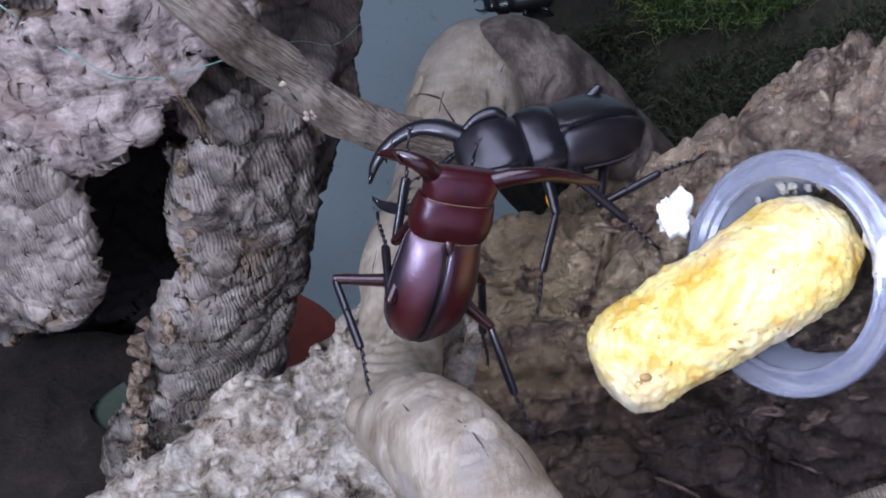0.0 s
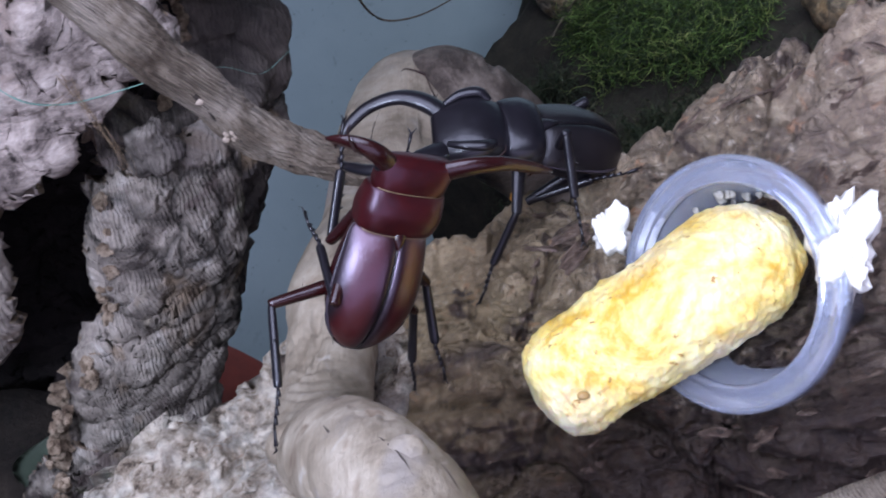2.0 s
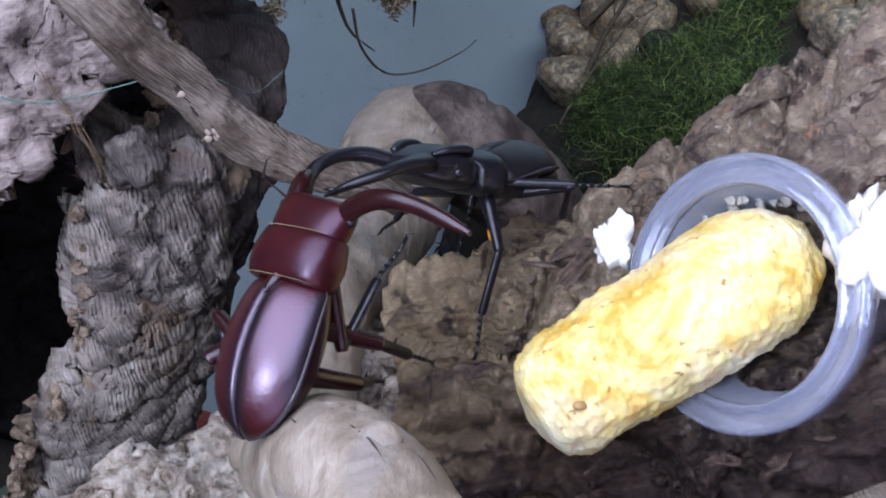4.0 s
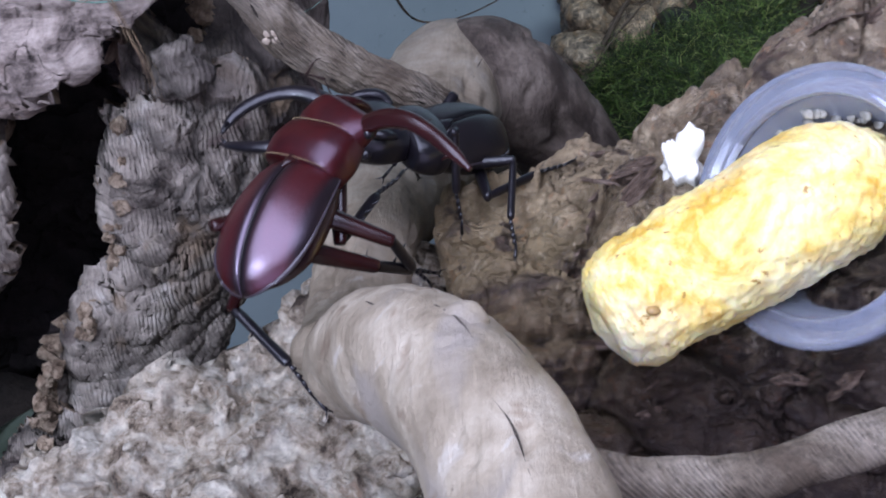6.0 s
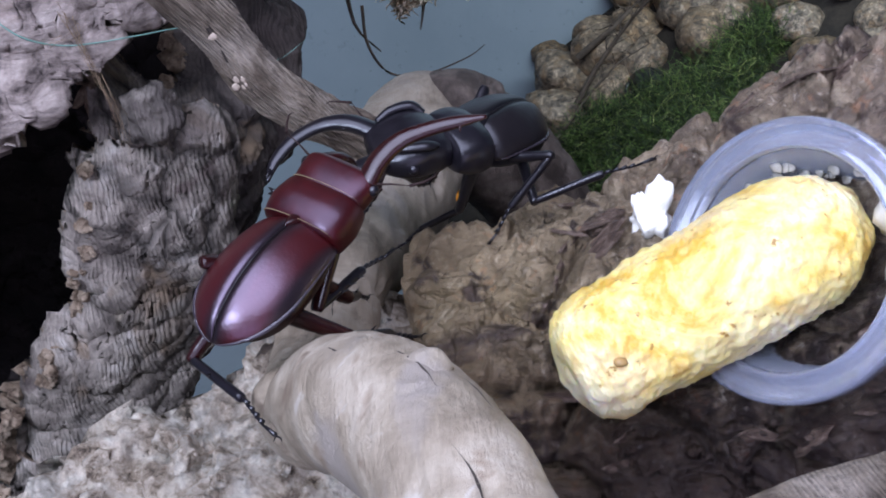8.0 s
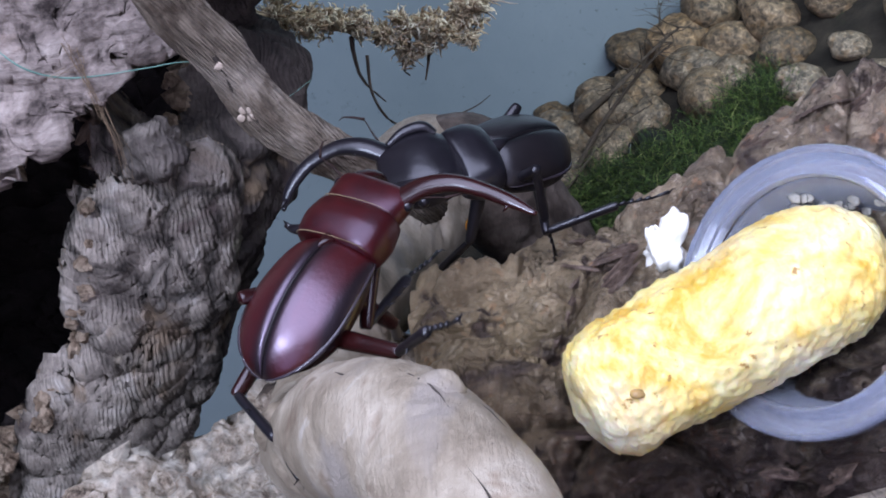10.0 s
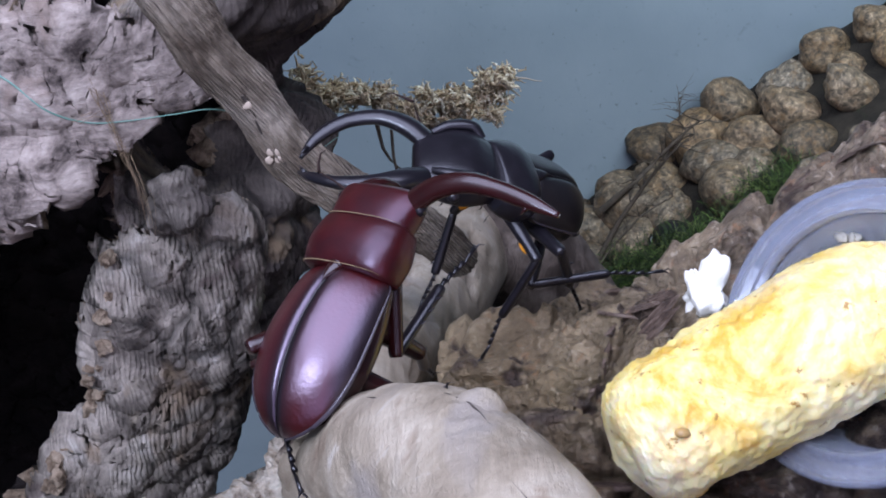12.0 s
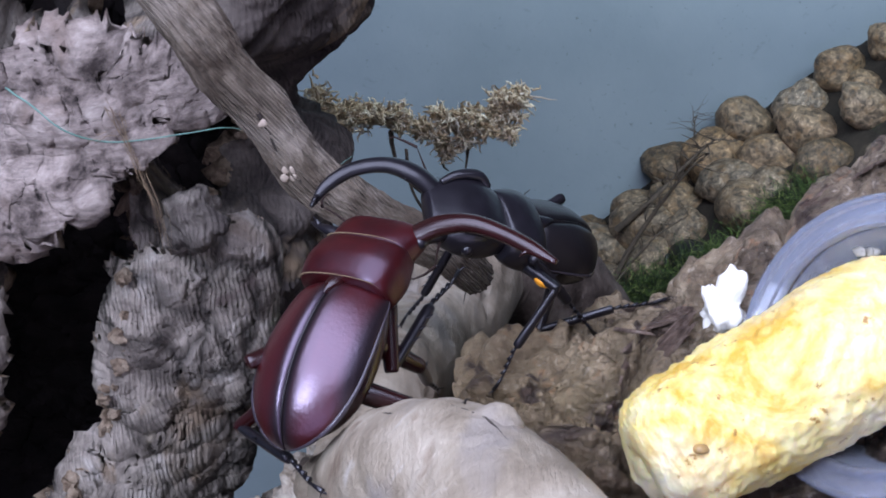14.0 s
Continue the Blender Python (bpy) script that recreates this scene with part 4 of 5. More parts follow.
def hanging_moss():
    """A tuft of dry moss on a thin stalk behind the cork."""
    root = new("dry_moss_tuft")
    rnd = random.Random(33)
    stalk = [(-0.075, 0.135, -0.030), (-0.050, 0.165, -0.050), (-0.030, 0.178, -0.062), (-0.005, 0.187, -0.068), (0.016, 0.197, -0.074), (0.024, 0.203, -0.070), (0.029, 0.206, -0.064)]
    bm = bmesh.new()
    strand(bm, [tuple(p) for p in spline(stalk, 24)], 0.0014, 6)
    part("stalk", bm, DRY, root)
    bm = bmesh.new()
    path = spline(stalk, 60)
    lumps = [(Vector(path[min(59, int(60 * rnd.uniform(0.12, 0.9)))]) + Vector([rnd.gauss(0, 0.0042) for _ in range(3)]), rnd.uniform(0.0018, 0.0046)) for _ in range(44)]
    lumps += [(Vector(path[i]), 0.0018) for i in range(40, 60, 2)]
    for _ in range(4200):
        c, fat = rnd.choice(lumps)
        p = c + Vector([rnd.gauss(0, 0.5) * fat for _ in range(3)])
        strand(bm, curl(rnd, p, (rnd.uniform(-1, 1), rnd.uniform(-1, 1), rnd.uniform(-1.1, 0.7)), rnd.uniform(0.003, 0.007), 5, 0.95), rnd.uniform(0.0004, 0.0009))
    part("fibre_mat", bm, DRY, root, "tangled straw-coloured dry moss")
    for p, d, n in [((-0.02, 0.182, -0.068), (0.2, 0, -1), 0.030), ((0.002, 0.189, -0.072), (-0.2, 0, -1), 0.022), ((0.012, 0.195, -0.073), (-0.1, 0, -1), 0.020)]:
        bm = bmesh.new()
        strand(bm, curl(rnd, p, d, n, 6, 0.3), 0.0011, 5)
        part("rootlet", bm, ROOT, root, "dark hanging rootlet")
    bm = bmesh.new()
    strand(bm, curl(rnd, (0.029, 0.206, -0.064), (1, 0, -0.3), 0.016, 5, 0.2), 0.0006, 4)
    strand(bm, curl(rnd, (0.029, 0.206, -0.064), (0.3, 0, -1), 0.014, 5, 0.2), 0.0008, 4)
    part("stem_tips", bm, SCAR, root, "pale loose stem tips")
    bm = bmesh.new()
    strand(bm, [tuple(p) for p in spline([(-0.014, 0.175, -0.072), (-0.012, 0.168, -0.085), (-0.004, 0.168, -0.098), (0.010, 0.17, -0.1), (0.026, 0.172, -0.094), (0.033, 0.172, -0.088)], 30)], 0.0007, 5)
    part("stem_tips", bm, ROOT, root, "thin curled stem")
    tagged(root, "dry straw-coloured moss tuft hanging beside the cork", "moss tuft")


hanging_moss()

THREAD = plain_mat("green_thread", (0.12, 0.24, 0.19), 0.5, 0.1, 300)
CLAY = plain_mat("terracotta", (0.17, 0.022, 0.015), 0.8, 0.3, 60, 0.001)
LEAF = plain_mat("leaf", (0.10, 0.13, 0.09), 0.5, 0.25, 60)


def thread():
    pts = spline([(-0.110, 0.010, 0.058), (-0.0904, 0.0000, 0.0424), (-0.0834, -0.0030, 0.0382), (-0.0771, -0.0045, 0.0331), (-0.0701, -0.0025, 0.0294), (-0.0622, -0.0008, 0.0289), (-0.0531, 0.0016, 0.0292), (-0.0440, 0.0060, 0.0280), (-0.036, 0.020, 0.016), (-0.0300, 0.034, 0.000), (-0.022, 0.040, 0.002)], 60)
    bm = bmesh.new()
    strand(bm, [tuple(p) for p in pts], 0.00024, 6)
    tagged(part("thread", bm, THREAD, None), "thin green nylon thread lying on the cork bark", "thread")


thread()


def clay_pot():
    b = lathe([(0.050, 0.0), (0.056, 0.40), (0.054, 0.425), (0.045, 0.445), (0.025, 0.455), (0.001, 0.457)], 64)
    ob = part("clay_pot", b, CLAY, None)
    ob.matrix_world = pose(-0.128, 0.115, -0.738)
    tagged(ob, "dark red clay pot standing upside down on the tank floor", "pot")


clay_pot()


def leaf(place, turn, size):
    bm = bmesh.new()
    n, m = 14, 7
    rows = []
    for i in range(n):
        s = i / (n - 1)
        w = size * 0.42 * math.sin(math.pi * min(0.999, s ** 0.8 + 0.001))
        rows.append([bm.verts.new((w * (2 * j / (m - 1) - 1), size * s, 0.12 * size * math.sin(2.4 * s) + 0.10 * w * abs(2 * j / (m - 1) - 1))) for j in range(m)])
    for a, b in zip(rows, rows[1:]):
        for j in range(m - 1):
            bm.faces.new((a[j], a[j + 1], b[j + 1], b[j]))
    bmesh.ops.solidify(bm, geom=bm.faces, thickness=0.0006)
    ob = part("leaf", bm, LEAF, None)
    ob.matrix_world = pose(*place, *turn)
    tagged(ob, "dull green fallen leaf in the shade of the cork", "leaf", "fallen leaves")


leaf((-0.128, -0.010, -0.140), (60, 10, -15), 0.026)


# ---------------------------------------------------------------- beetles
def shell_mat(name, edge, mid, rough, red_from, red_to, bumpy=0.25, spec=0.5, ior=1.8):
    """Hard wing cases: dark along the seam, coloured beside it, dark again at the rim."""
    m, nt, p = node_mat(name)
    tc = nt.nodes.new("ShaderNodeTexCoord")
    sep = nt.nodes.new("ShaderNodeSeparateXYZ")
    nt.links.new(tc.outputs["Object"], sep.inputs[0])
    ab = nt.nodes.new("ShaderNodeMath")
    ab.operation = "ABSOLUTE"
    nt.links.new(sep.outputs[0], ab.inputs[0])
    mr = nt.nodes.new("ShaderNodeMapRange")
    mr.inputs[1].default_value, mr.inputs[2].default_value = 0.0, 0.0097
    nt.links.new(ab.outputs[0], mr.inputs[0])
    col = ramp(nt, mr.outputs[0], [(red_from * 0.4, edge), (red_from + 0.12, mid), (red_to, mid), (min(1.0, red_to + 0.14), edge)])
    v = coords(nt)
    col = mix(nt, 0.35, col, ramp(nt, noise_tex(nt, v, 500, 4), bw((0.35, 0.6), (0.65, 1.0))), "MULTIPLY")
    nt.links.new(col, p.inputs["Base Color"])
    p.inputs["Roughness"].default_value = rough
    p.inputs["Specular IOR Level"].default_value = spec
    p.inputs["IOR"].default_value = ior
    p.inputs["Coat Weight"].default_value, p.inputs["Coat Roughness"].default_value = 0.0, 0.12
    nt.links.new(bump(nt, noise_tex(nt, v, 1600, 3, 0.6), bumpy, 0.0002), p.inputs["Normal"])
    return m


RED_WING = shell_mat("red_wing_case", (0.006, 0.003, 0.003), (0.036, 0.0018, 0.0014), 0.32, 0.20, 0.66, ior=1.8)
RED_WING.node_tree.nodes["Principled BSDF"].inputs["Specular Tint"].default_value = (0.96, 0.80, 1.0, 1)
RED_CHITIN = plain_mat("red_chitin", (0.025, 0.0014, 0.0012), 0.36, 0.35, 250, 0.0002, spec=0.5)
RED_CHITIN.node_tree.nodes["Principled BSDF"].inputs["IOR"].default_value = 1.52
RED_CHITIN.node_tree.nodes["Principled BSDF"].inputs["Specular Tint"].default_value = (0.96, 0.80, 1.0, 1)
RED_DARK = plain_mat("dark_red_chitin", (0.016, 0.0022, 0.0022), 0.27, 0.3, 250, spec=0.5, coat=0.1)
BLACK_WING = shell_mat("black_wing_case", (0.004, 0.004, 0.005), (0.009, 0.007, 0.008), 0.36, 0.1, 0.85, spec=0.4, ior=1.5)
BLACK_CHITIN = plain_mat("black_chitin", (0.007, 0.006, 0.008), 0.30, 0.3, 250, 0.0002, spec=0.45, coat=0.05)
BLACK_CHITIN.node_tree.nodes["Principled BSDF"].inputs["IOR"].default_value = 1.5
ORANGE = plain_mat("orange_leg_patch", (0.75, 0.30, 0.02), 0.4, 0.15, 400)
FEELER = plain_mat("antenna_brown", (0.02, 0.010, 0.008), 0.65, 0.2, 400, spec=0.2)
SEAM = plain_mat("dark_seam", (0.006, 0.004, 0.005), 0.30, 0.2, 400)
BEAD = plain_mat("polished_rim", (0.035, 0.028, 0.034), 0.26, 0.2, 400)
HAIR = plain_mat("golden_fringe", (0.18, 0.13, 0.07), 0.6, 0.2, 500)


def loft(rows, sides=40, dome=1.0, half=0, power=2.3):
    """A closed body along y from rows of y, half width, top, bottom. half: -1 or 1 keeps that side of the seam only."""
    s = spline(rows, 44)
    bm = bmesh.new()
    rings = []
    for y, w, top, bot in s:
        w, ring = max(w, 1e-5), []
        for j in range(sides):
            if half:
                a = -math.pi / 2 + math.pi * j / (sides - 1)
            else:
                a = 2 * math.pi * j / sides
            c, q = math.cos(a), math.sin(a)
            e = 2 / power
            x = w * math.copysign(abs(c) ** e, c) if not half else half * (0.00015 + w * abs(c) ** e)
            mid = bot + 0.35 * (top - bot)
            z = mid + ((top - mid) if q > 0 else (mid - bot)) * math.copysign(abs(q) ** e, q) * dome
            if half and q > 0:
                z = mid + (top - mid) * max(0.0, 1 - abs(c) ** 1.7) ** 0.7
                x = half * (0.00015 + w * abs(c))
                z -= 0.0006 * max(0.0, 1 - abs(x) / 0.0012)
            ring.append(bm.verts.new((x, y, z)))
        rings.append(ring)
    n = sides
    for a, b in zip(rings, rings[1:]):
        for j in range(n if not half else n - 1):
            k = (j + 1) % n
            bm.faces.new((a[j], a[k], b[k], b[j]))
    for ring in (rings[0], rings[-1]):
        bm.faces.new(ring)
    if half:
        bmesh.ops.holes_fill(bm, edges=bm.edges)
    bmesh.ops.recalc_face_normals(bm, faces=bm.faces)
    return bm


def horn(path, sides=14, flat=0.75, teeth=()):
    """A curved tapering horn through rows of x, y, z, radius, with teeth at (share of its length, heading, size)."""
    s = spline(path, 40)
    bm = bmesh.new()
    rings = []
    t = np.gradient(s[:, :3], axis=0)
    t /= np.linalg.norm(t, axis=1)[:, None]
    for p, d in zip(s, t):
        side = np.cross(d, (0, 0, 1))
        side /= np.linalg.norm(side) + 1e-9
        over = np.cross(side, d)
        rings.append([bm.verts.new(p[:3] + p[3] * (math.cos(2 * math.pi * j / sides) * side + flat * math.sin(2 * math.pi * j / sides) * over)) for j in range(sides)])
    for a, b in zip(rings, rings[1:]):
        for j in range(sides):
            k = (j + 1) % sides
            bm.faces.new((a[j], a[k], b[k], b[j]))
    bm.faces.new(rings[0])
    bm.faces.new(rings[-1])
    for share, heading, size in teeth:
        c = Vector(s[int(share * 39)][:3])
        h = Vector(heading).normalized()
        m = bmesh.ops.create_cone(bm, cap_ends=True, segments=8, radius1=size * 0.45, radius2=size * 0.06, depth=size * 1.6)
        q = h.to_track_quat("Z", "Y").to_matrix().to_4x4()
        bmesh.ops.transform(bm, matrix=Matrix.Translation(c + h * size * 0.7) @ q, verts=m["verts"])
    bmesh.ops.recalc_face_normals(bm, faces=bm.faces)
    return bm


def limb(length, r0, r1, spines=0, foot=0.0):
    """A leg segment along y; foot: length of the jointed tarsus with claws at its end."""
    bm = horn([(0, 0, 0, r0 * 0.7), (0, length * 0.12, 0, r0), (0, length * 0.55, 0.0, (r0 + r1) / 2), (0, length * 0.92, 0, r1), (0, length, 0, r1 * 0.8)], 12, 0.8)
    for k in range(spines):
        m = bmesh.ops.create_cone(bm, cap_ends=True, segments=6, radius1=r1 * 0.5, radius2=0.00002, depth=r1 * 2.4)
        mat = Matrix.Translation((r1 * 0.9, length * (0.45 + 0.18 * k), 0)) @ Vector((0.9, 0.5, 0)).to_track_quat("Z", "Y").to_matrix().to_4x4()
        bmesh.ops.transform(bm, matrix=mat, verts=m["verts"])
    if foot:
        y = length
        for k in range(5):
            step = foot * (0.15 if k < 4 else 0.34)
            r = 0.00042 if k < 4 else 0.00036
            m = bmesh.ops.create_cone(bm, cap_ends=True, segments=8, radius1=r * 0.6, radius2=r * 1.15, depth=step)
            bmesh.ops.transform(bm, matrix=Matrix.Translation((0, y + step / 2, -0.0003 * k)) @ Euler((radians(-90), 0, 0)).to_matrix().to_4x4(), verts=m["verts"])
            y += step
        for sx in (-1, 1):
            strand(bm, [(0, y, -0.0013), (sx * 0.0006, y + 0.0008, -0.0012), (sx * 0.0010, y + 0.0014, -0.002)], 0.00022, 5)
    bmesh.ops.recalc_face_normals(bm, faces=bm.faces)
    return bm


# the size of each beetle against the lengths written below
SIZE = {"red": 0.86, "black": 0.94}
# coxa of each leg on the body, with lengths of femur and of tibia with tarsus
COXAE = {"L1": ((-0.0045, 0.0040, -0.0045), 0.01235, 0.0228), "L2": ((-0.0050, -0.0060, -0.0050), 0.0128, 0.0237), "L3": ((-0.0055, -0.0150, -0.0050), 0.0138, 0.0261)}
COXAE.update({"R" + k[1]: ((-c[0], c[1], c[2]), a, b) for k, (c, a, b) in list(COXAE.items())})
LEGS = {kind: {k: (tuple(size * v for v in c), a, b) for k, (c, a, b) in COXAE.items()} for kind, size in (("red", 0.86), ("black", 0.85))}


# lengths of pronotum and head, and the height of the neck's pivot
BUILD = {"red": (0.00985, 0.0069, 0.0086), "black": (0.0095, 0.0148, 0.0075)}

WING_ROWS = {
    "red": [(0.0006, 0.0078, 0.0030, -0.0030), (-0.0012, 0.0090, 0.0045, -0.0034), (-0.0055, 0.0097, 0.0059, -0.0030), (-0.0115, 0.0102, 0.0066, -0.0026),
            (-0.0175, 0.0099, 0.0061, -0.0024), (-0.0228, 0.0080, 0.0045, -0.0024), (-0.0262, 0.0052, 0.0024, -0.0022), (-0.0280, 0.0024, 0.0004, -0.0020), (-0.0286, 0.0006, -0.0008, -0.0018)],
    "black": [(0.0006, 0.0074, 0.0030, -0.0030), (-0.0012, 0.0084, 0.0044, -0.0034), (-0.0055, 0.0090, 0.0056, -0.0030), (-0.0105, 0.0092, 0.0062, -0.0026),
              (-0.0160, 0.0086, 0.0056, -0.0024), (-0.0205, 0.0066, 0.0040, -0.0024), (-0.0232, 0.0036, 0.0016, -0.0022), (-0.0245, 0.0007, -0.0006, -0.0018)],
}


def wing_bead(rows, side):
    """The raised bead that runs round the rim of a wing case."""
    line = [(side * (w + 0.00012), y, bot + 0.35 * (top - bot) - 0.0002) for y, w, top, bot in spline(rows, 40)[2:]]
    bm = bmesh.new()
    strand(bm, line[:22][::-1], 0.00048, 8)
    strand(bm, line[20:], 0.00060, 8)
    return bm


def seam_ridge(rows):
    """The narrow raised lip where the two wing cases meet."""
    bm = bmesh.new()
    strand(bm, [(0, y, top - 0.00052) for y, w, top, bot in spline(rows, 40)[3:38]], 0.00026, 6)
    return bm


def beetle(kind):
    red = kind == "red"
    root = new("stag_beetle")
    s = 1.0 if red else 0.94
    lp, lh, _ = BUILD[kind]
    wing, skin, dark = (RED_WING, RED_CHITIN, RED_DARK) if red else (BLACK_WING, BLACK_CHITIN, BLACK_CHITIN)
    rows = WING_ROWS[kind]
    for side in (-1, 1):
        case = part("wing_case", loft(rows, 34, 1.0, side), wing, root)
        part("bead", wing_bead(rows, side), BEAD, case, "polished dark bead along the rim")
    part("seam", seam_ridge(rows), SEAM, root, "dark raised seam between the wing cases")
    part("abdomen", loft([(0.004, 0.0066 * s, 0.0010, -0.0050 * s), (-0.006, 0.0086 * s, 0.0010, -0.0068 * s), (-0.016 * s, 0.0090 * s, 0.0005, -0.0064 * s), (-0.023 * s, 0.0068 * s, -0.0005, -0.0045 * s), (-0.0275 * s, 0.0015 * s, -0.0012, -0.0025 * s)], 32), dark, root)
    part("scutellum", loft([(0.0012, 0.0020 * s, 0.0045 * s, 0.001), (-0.0010, 0.0016 * s, 0.0052 * s, 0.001), (-0.0030, 0.0003, 0.0054 * s, 0.001)], 16), dark, root)
    # front body, hinged at its back edge
    if red:
        pron_rows = [(0.0001, 0.0082, 0.0036, -0.0040), (0.0006, 0.0089, 0.0044, -0.0044), (0.0022, 0.0093, 0.0050, -0.0048), (0.0050, 0.0096, 0.0052, -0.0050), (0.0078, 0.0092, 0.0046, -0.0046), (lp - 0.0004, 0.0089, 0.0039, -0.0040), (lp, 0.0084, 0.0034, -0.0034)]
        head_rows = [(lp - 0.0012, 0.0074, 0.0030, -0.0030), (lp + 0.0002, 0.0083, 0.0035, -0.0034), (lp + 0.0026, 0.0086, 0.0033, -0.0036), (lp + 0.0048, 0.0087, 0.0027, -0.0034), (lp + 0.0064, 0.0082, 0.0020, -0.0030), (lp + 0.0073, 0.0066, 0.0008, -0.0022)]
    else:
        pron_rows = [(0.0001, 0.0066, 0.0030, -0.0040), (0.0008, 0.0080, 0.0044, -0.0044), (0.0036, 0.0090, 0.0050, -0.0048), (0.0066, 0.0088, 0.0046, -0.0046), (lp - 0.0006, 0.0080, 0.0038, -0.0040), (lp, 0.0070, 0.0028, -0.0032)]
        head_rows = [(lp - 0.0014, 0.0058, 0.0028, -0.0030), (lp + 0.0010, 0.0074, 0.0042, -0.0036), (lp + 0.0045, 0.0088, 0.0050, -0.0040), (lp + 0.0085, 0.0090, 0.0044, -0.0040), (lp + 0.0120, 0.0080, 0.0028, -0.0034), (lp + 0.0145, 0.0062, 0.0014, -0.0026), (lp + 0.0152, 0.0046, 0.0004, -0.0020)]
    pron = part("pronotum", loft(pron_rows, 48, power=3.2 if red else 2.8), skin, root)
    for y, w, z in () if not red else ((0.0004, 0.0084, 0.0044), (lp + 0.0001, 0.0080, 0.0036)):
        bm = bmesh.new()
        strand(bm, [(w * math.sin(u), y, 0.0004 + z * max(0.0, math.cos(u)) ** 0.5) for u in np.linspace(-1.35, 1.35, 25)], 0.00013, 5)
        part("fringe", bm, HAIR, pron, "golden fringe of hair")
    head = part("head", loft(head_rows, 44, power=3.0), skin, root)
    h = lp + lh
    if not red:
        for side in (-1, 1):
            part("head_crest", horn([(side * 0.0060, lp + 0.0022, 0.0036, 0.0008), (side * 0.0076, lp + 0.0048, 0.0046, 0.0013), (side * 0.0072, lp + 0.0090, 0.0040, 0.0011), (side * 0.0056, lp + 0.0125, 0.0024, 0.0007)], 12), skin, head, "raised shiny crest")
    jaws = {}
    for side in (-1, 1):
        if red:
            pivot = Vector((side * 0.0064, lp + 0.0050, 0.0))
            if side > 0:
                path = [(0.0, 0.0, 0.0, 0.0023), (0.0046, 0.0028, 0.0010, 0.0022), (0.0100, 0.0042, 0.0012, 0.0019), (0.0156, 0.0040, 0.0004, 0.0016), (0.0216, 0.0028, -0.0006, 0.0014), (0.0272, 0.0014, -0.0018, 0.0005)]
            else:
                path = [(0.0, 0.0, 0.0, 0.0022), (-0.0044, 0.0030, 0.0004, 0.0021), (-0.0084, 0.0036, -0.0010, 0.0017), (-0.0112, 0.0022, -0.0034, 0.0013), (-0.0126, 0.0006, -0.0056, 0.0005)]
            teeth = [(0.55, (-0.3 * side, -1, 0), 0.0013), (0.84, (-0.5 * side, -1, 0), 0.0017)]
        else:
            pivot = Vector((side * 0.0050, h - 0.0025, 0.0))
            path = [(0.0, 0.0, 0.0, 0.0024), (side * 0.0030, 0.0050, 0.0006, 0.0024), (side * 0.0047, 0.0105, -0.0004, 0.0019), (side * 0.0040, 0.0165, -0.0030, 0.0016), (side * 0.0008, 0.0212, -0.0060, 0.0013), (-side * 0.0030, 0.0236, -0.0088, 0.0004)]
            teeth = [(0.28, (-side, 0.2, 0), 0.0018), (0.52, (-side, 0, 0), 0.0012), (0.64, (-side, 0, 0), 0.0011), (0.76, (-side, -0.2, 0), 0.0012), (0.9, (-side, 0.6, 0), 0.0017)]
        jaw = part("mandible", horn(path, 18, 0.72, teeth), RED_DARK if red else skin, head, "long curved toothed mandible")
        jaw.location = pivot
        jaws[side] = (jaw, pivot * SIZE[kind])
        eye = blob(0.0013, 0.0, 2)
        ex = 0.0083 if red else 0.0086
        bmesh.ops.translate(eye, verts=eye.verts, vec=(side * ex, lp + (0.0044 if red else 0.0075), -0.0004))
        part("eye", eye, BLACK_CHITIN, head, "small shiny black eye")
        bm = bmesh.new()
        strand(bm, [(side * (ex - 0.0004), h - 0.0014, 0.0), (side * (ex + 0.0035), h, 0.0005), (side * (ex + 0.0072), h + 0.0010, 0.0008)], 0.00030, 6)
        strand(bm, [(side * (ex + 0.0072), h + 0.0010, 0.0008), (side * (ex + 0.0090), h + 0.0030, 0.0), (side * (ex + 0.0102), h + 0.0052, -0.0006), (side * (ex + 0.0098), h + 0.0062, -0.001)], 0.00034, 6)
        part("antenna", bm, FEELER, head, "elbowed thin antenna")
    for ob in root.children_recursive:
        ob.data.transform(Matrix.Scale(SIZE[kind], 4))
        ob.location *= SIZE[kind]
    legs = {}
    for key, (coxa, a, b) in LEGS[kind].items():
        thick = 0.0017 if key[1] != "1" else 0.0018
        leg = part("leg", limb(a, thick * s, 0.0013 * s), RED_DARK if red else BLACK_CHITIN, root)
        shin = part("tibia", limb(b * 0.58, 0.0010 * s, 0.0011 * s, 3 if key[1] == "1" else 1, b * 0.42), BLACK_CHITIN, leg, "slim dark tibia with spines and clawed foot")
        if not red and key[1] == "1":
            patch = horn([(0.0, a * 0.58, 0.00050, 0.0008), (0.0, a * 0.64, 0.0006, 0.00116), (0.0, a * 0.74, 0.00062, 0.00112), (0.0, a * 0.82, 0.0005, 0.0007)], 12, 0.8)
            part("patch", patch, ORANGE, leg, "orange-yellow patch on the femur")
        legs[key] = (leg, shin)
    label = "glossy dark red stag beetle with wide open mandibles, gripping" if red else "black stag beetle with long mandibles, standing on the log"
    tagged(root, label, "beetle")
    return root, pron, head, legs, jaws


RED = beetle("red")
BLACK = beetle("black")


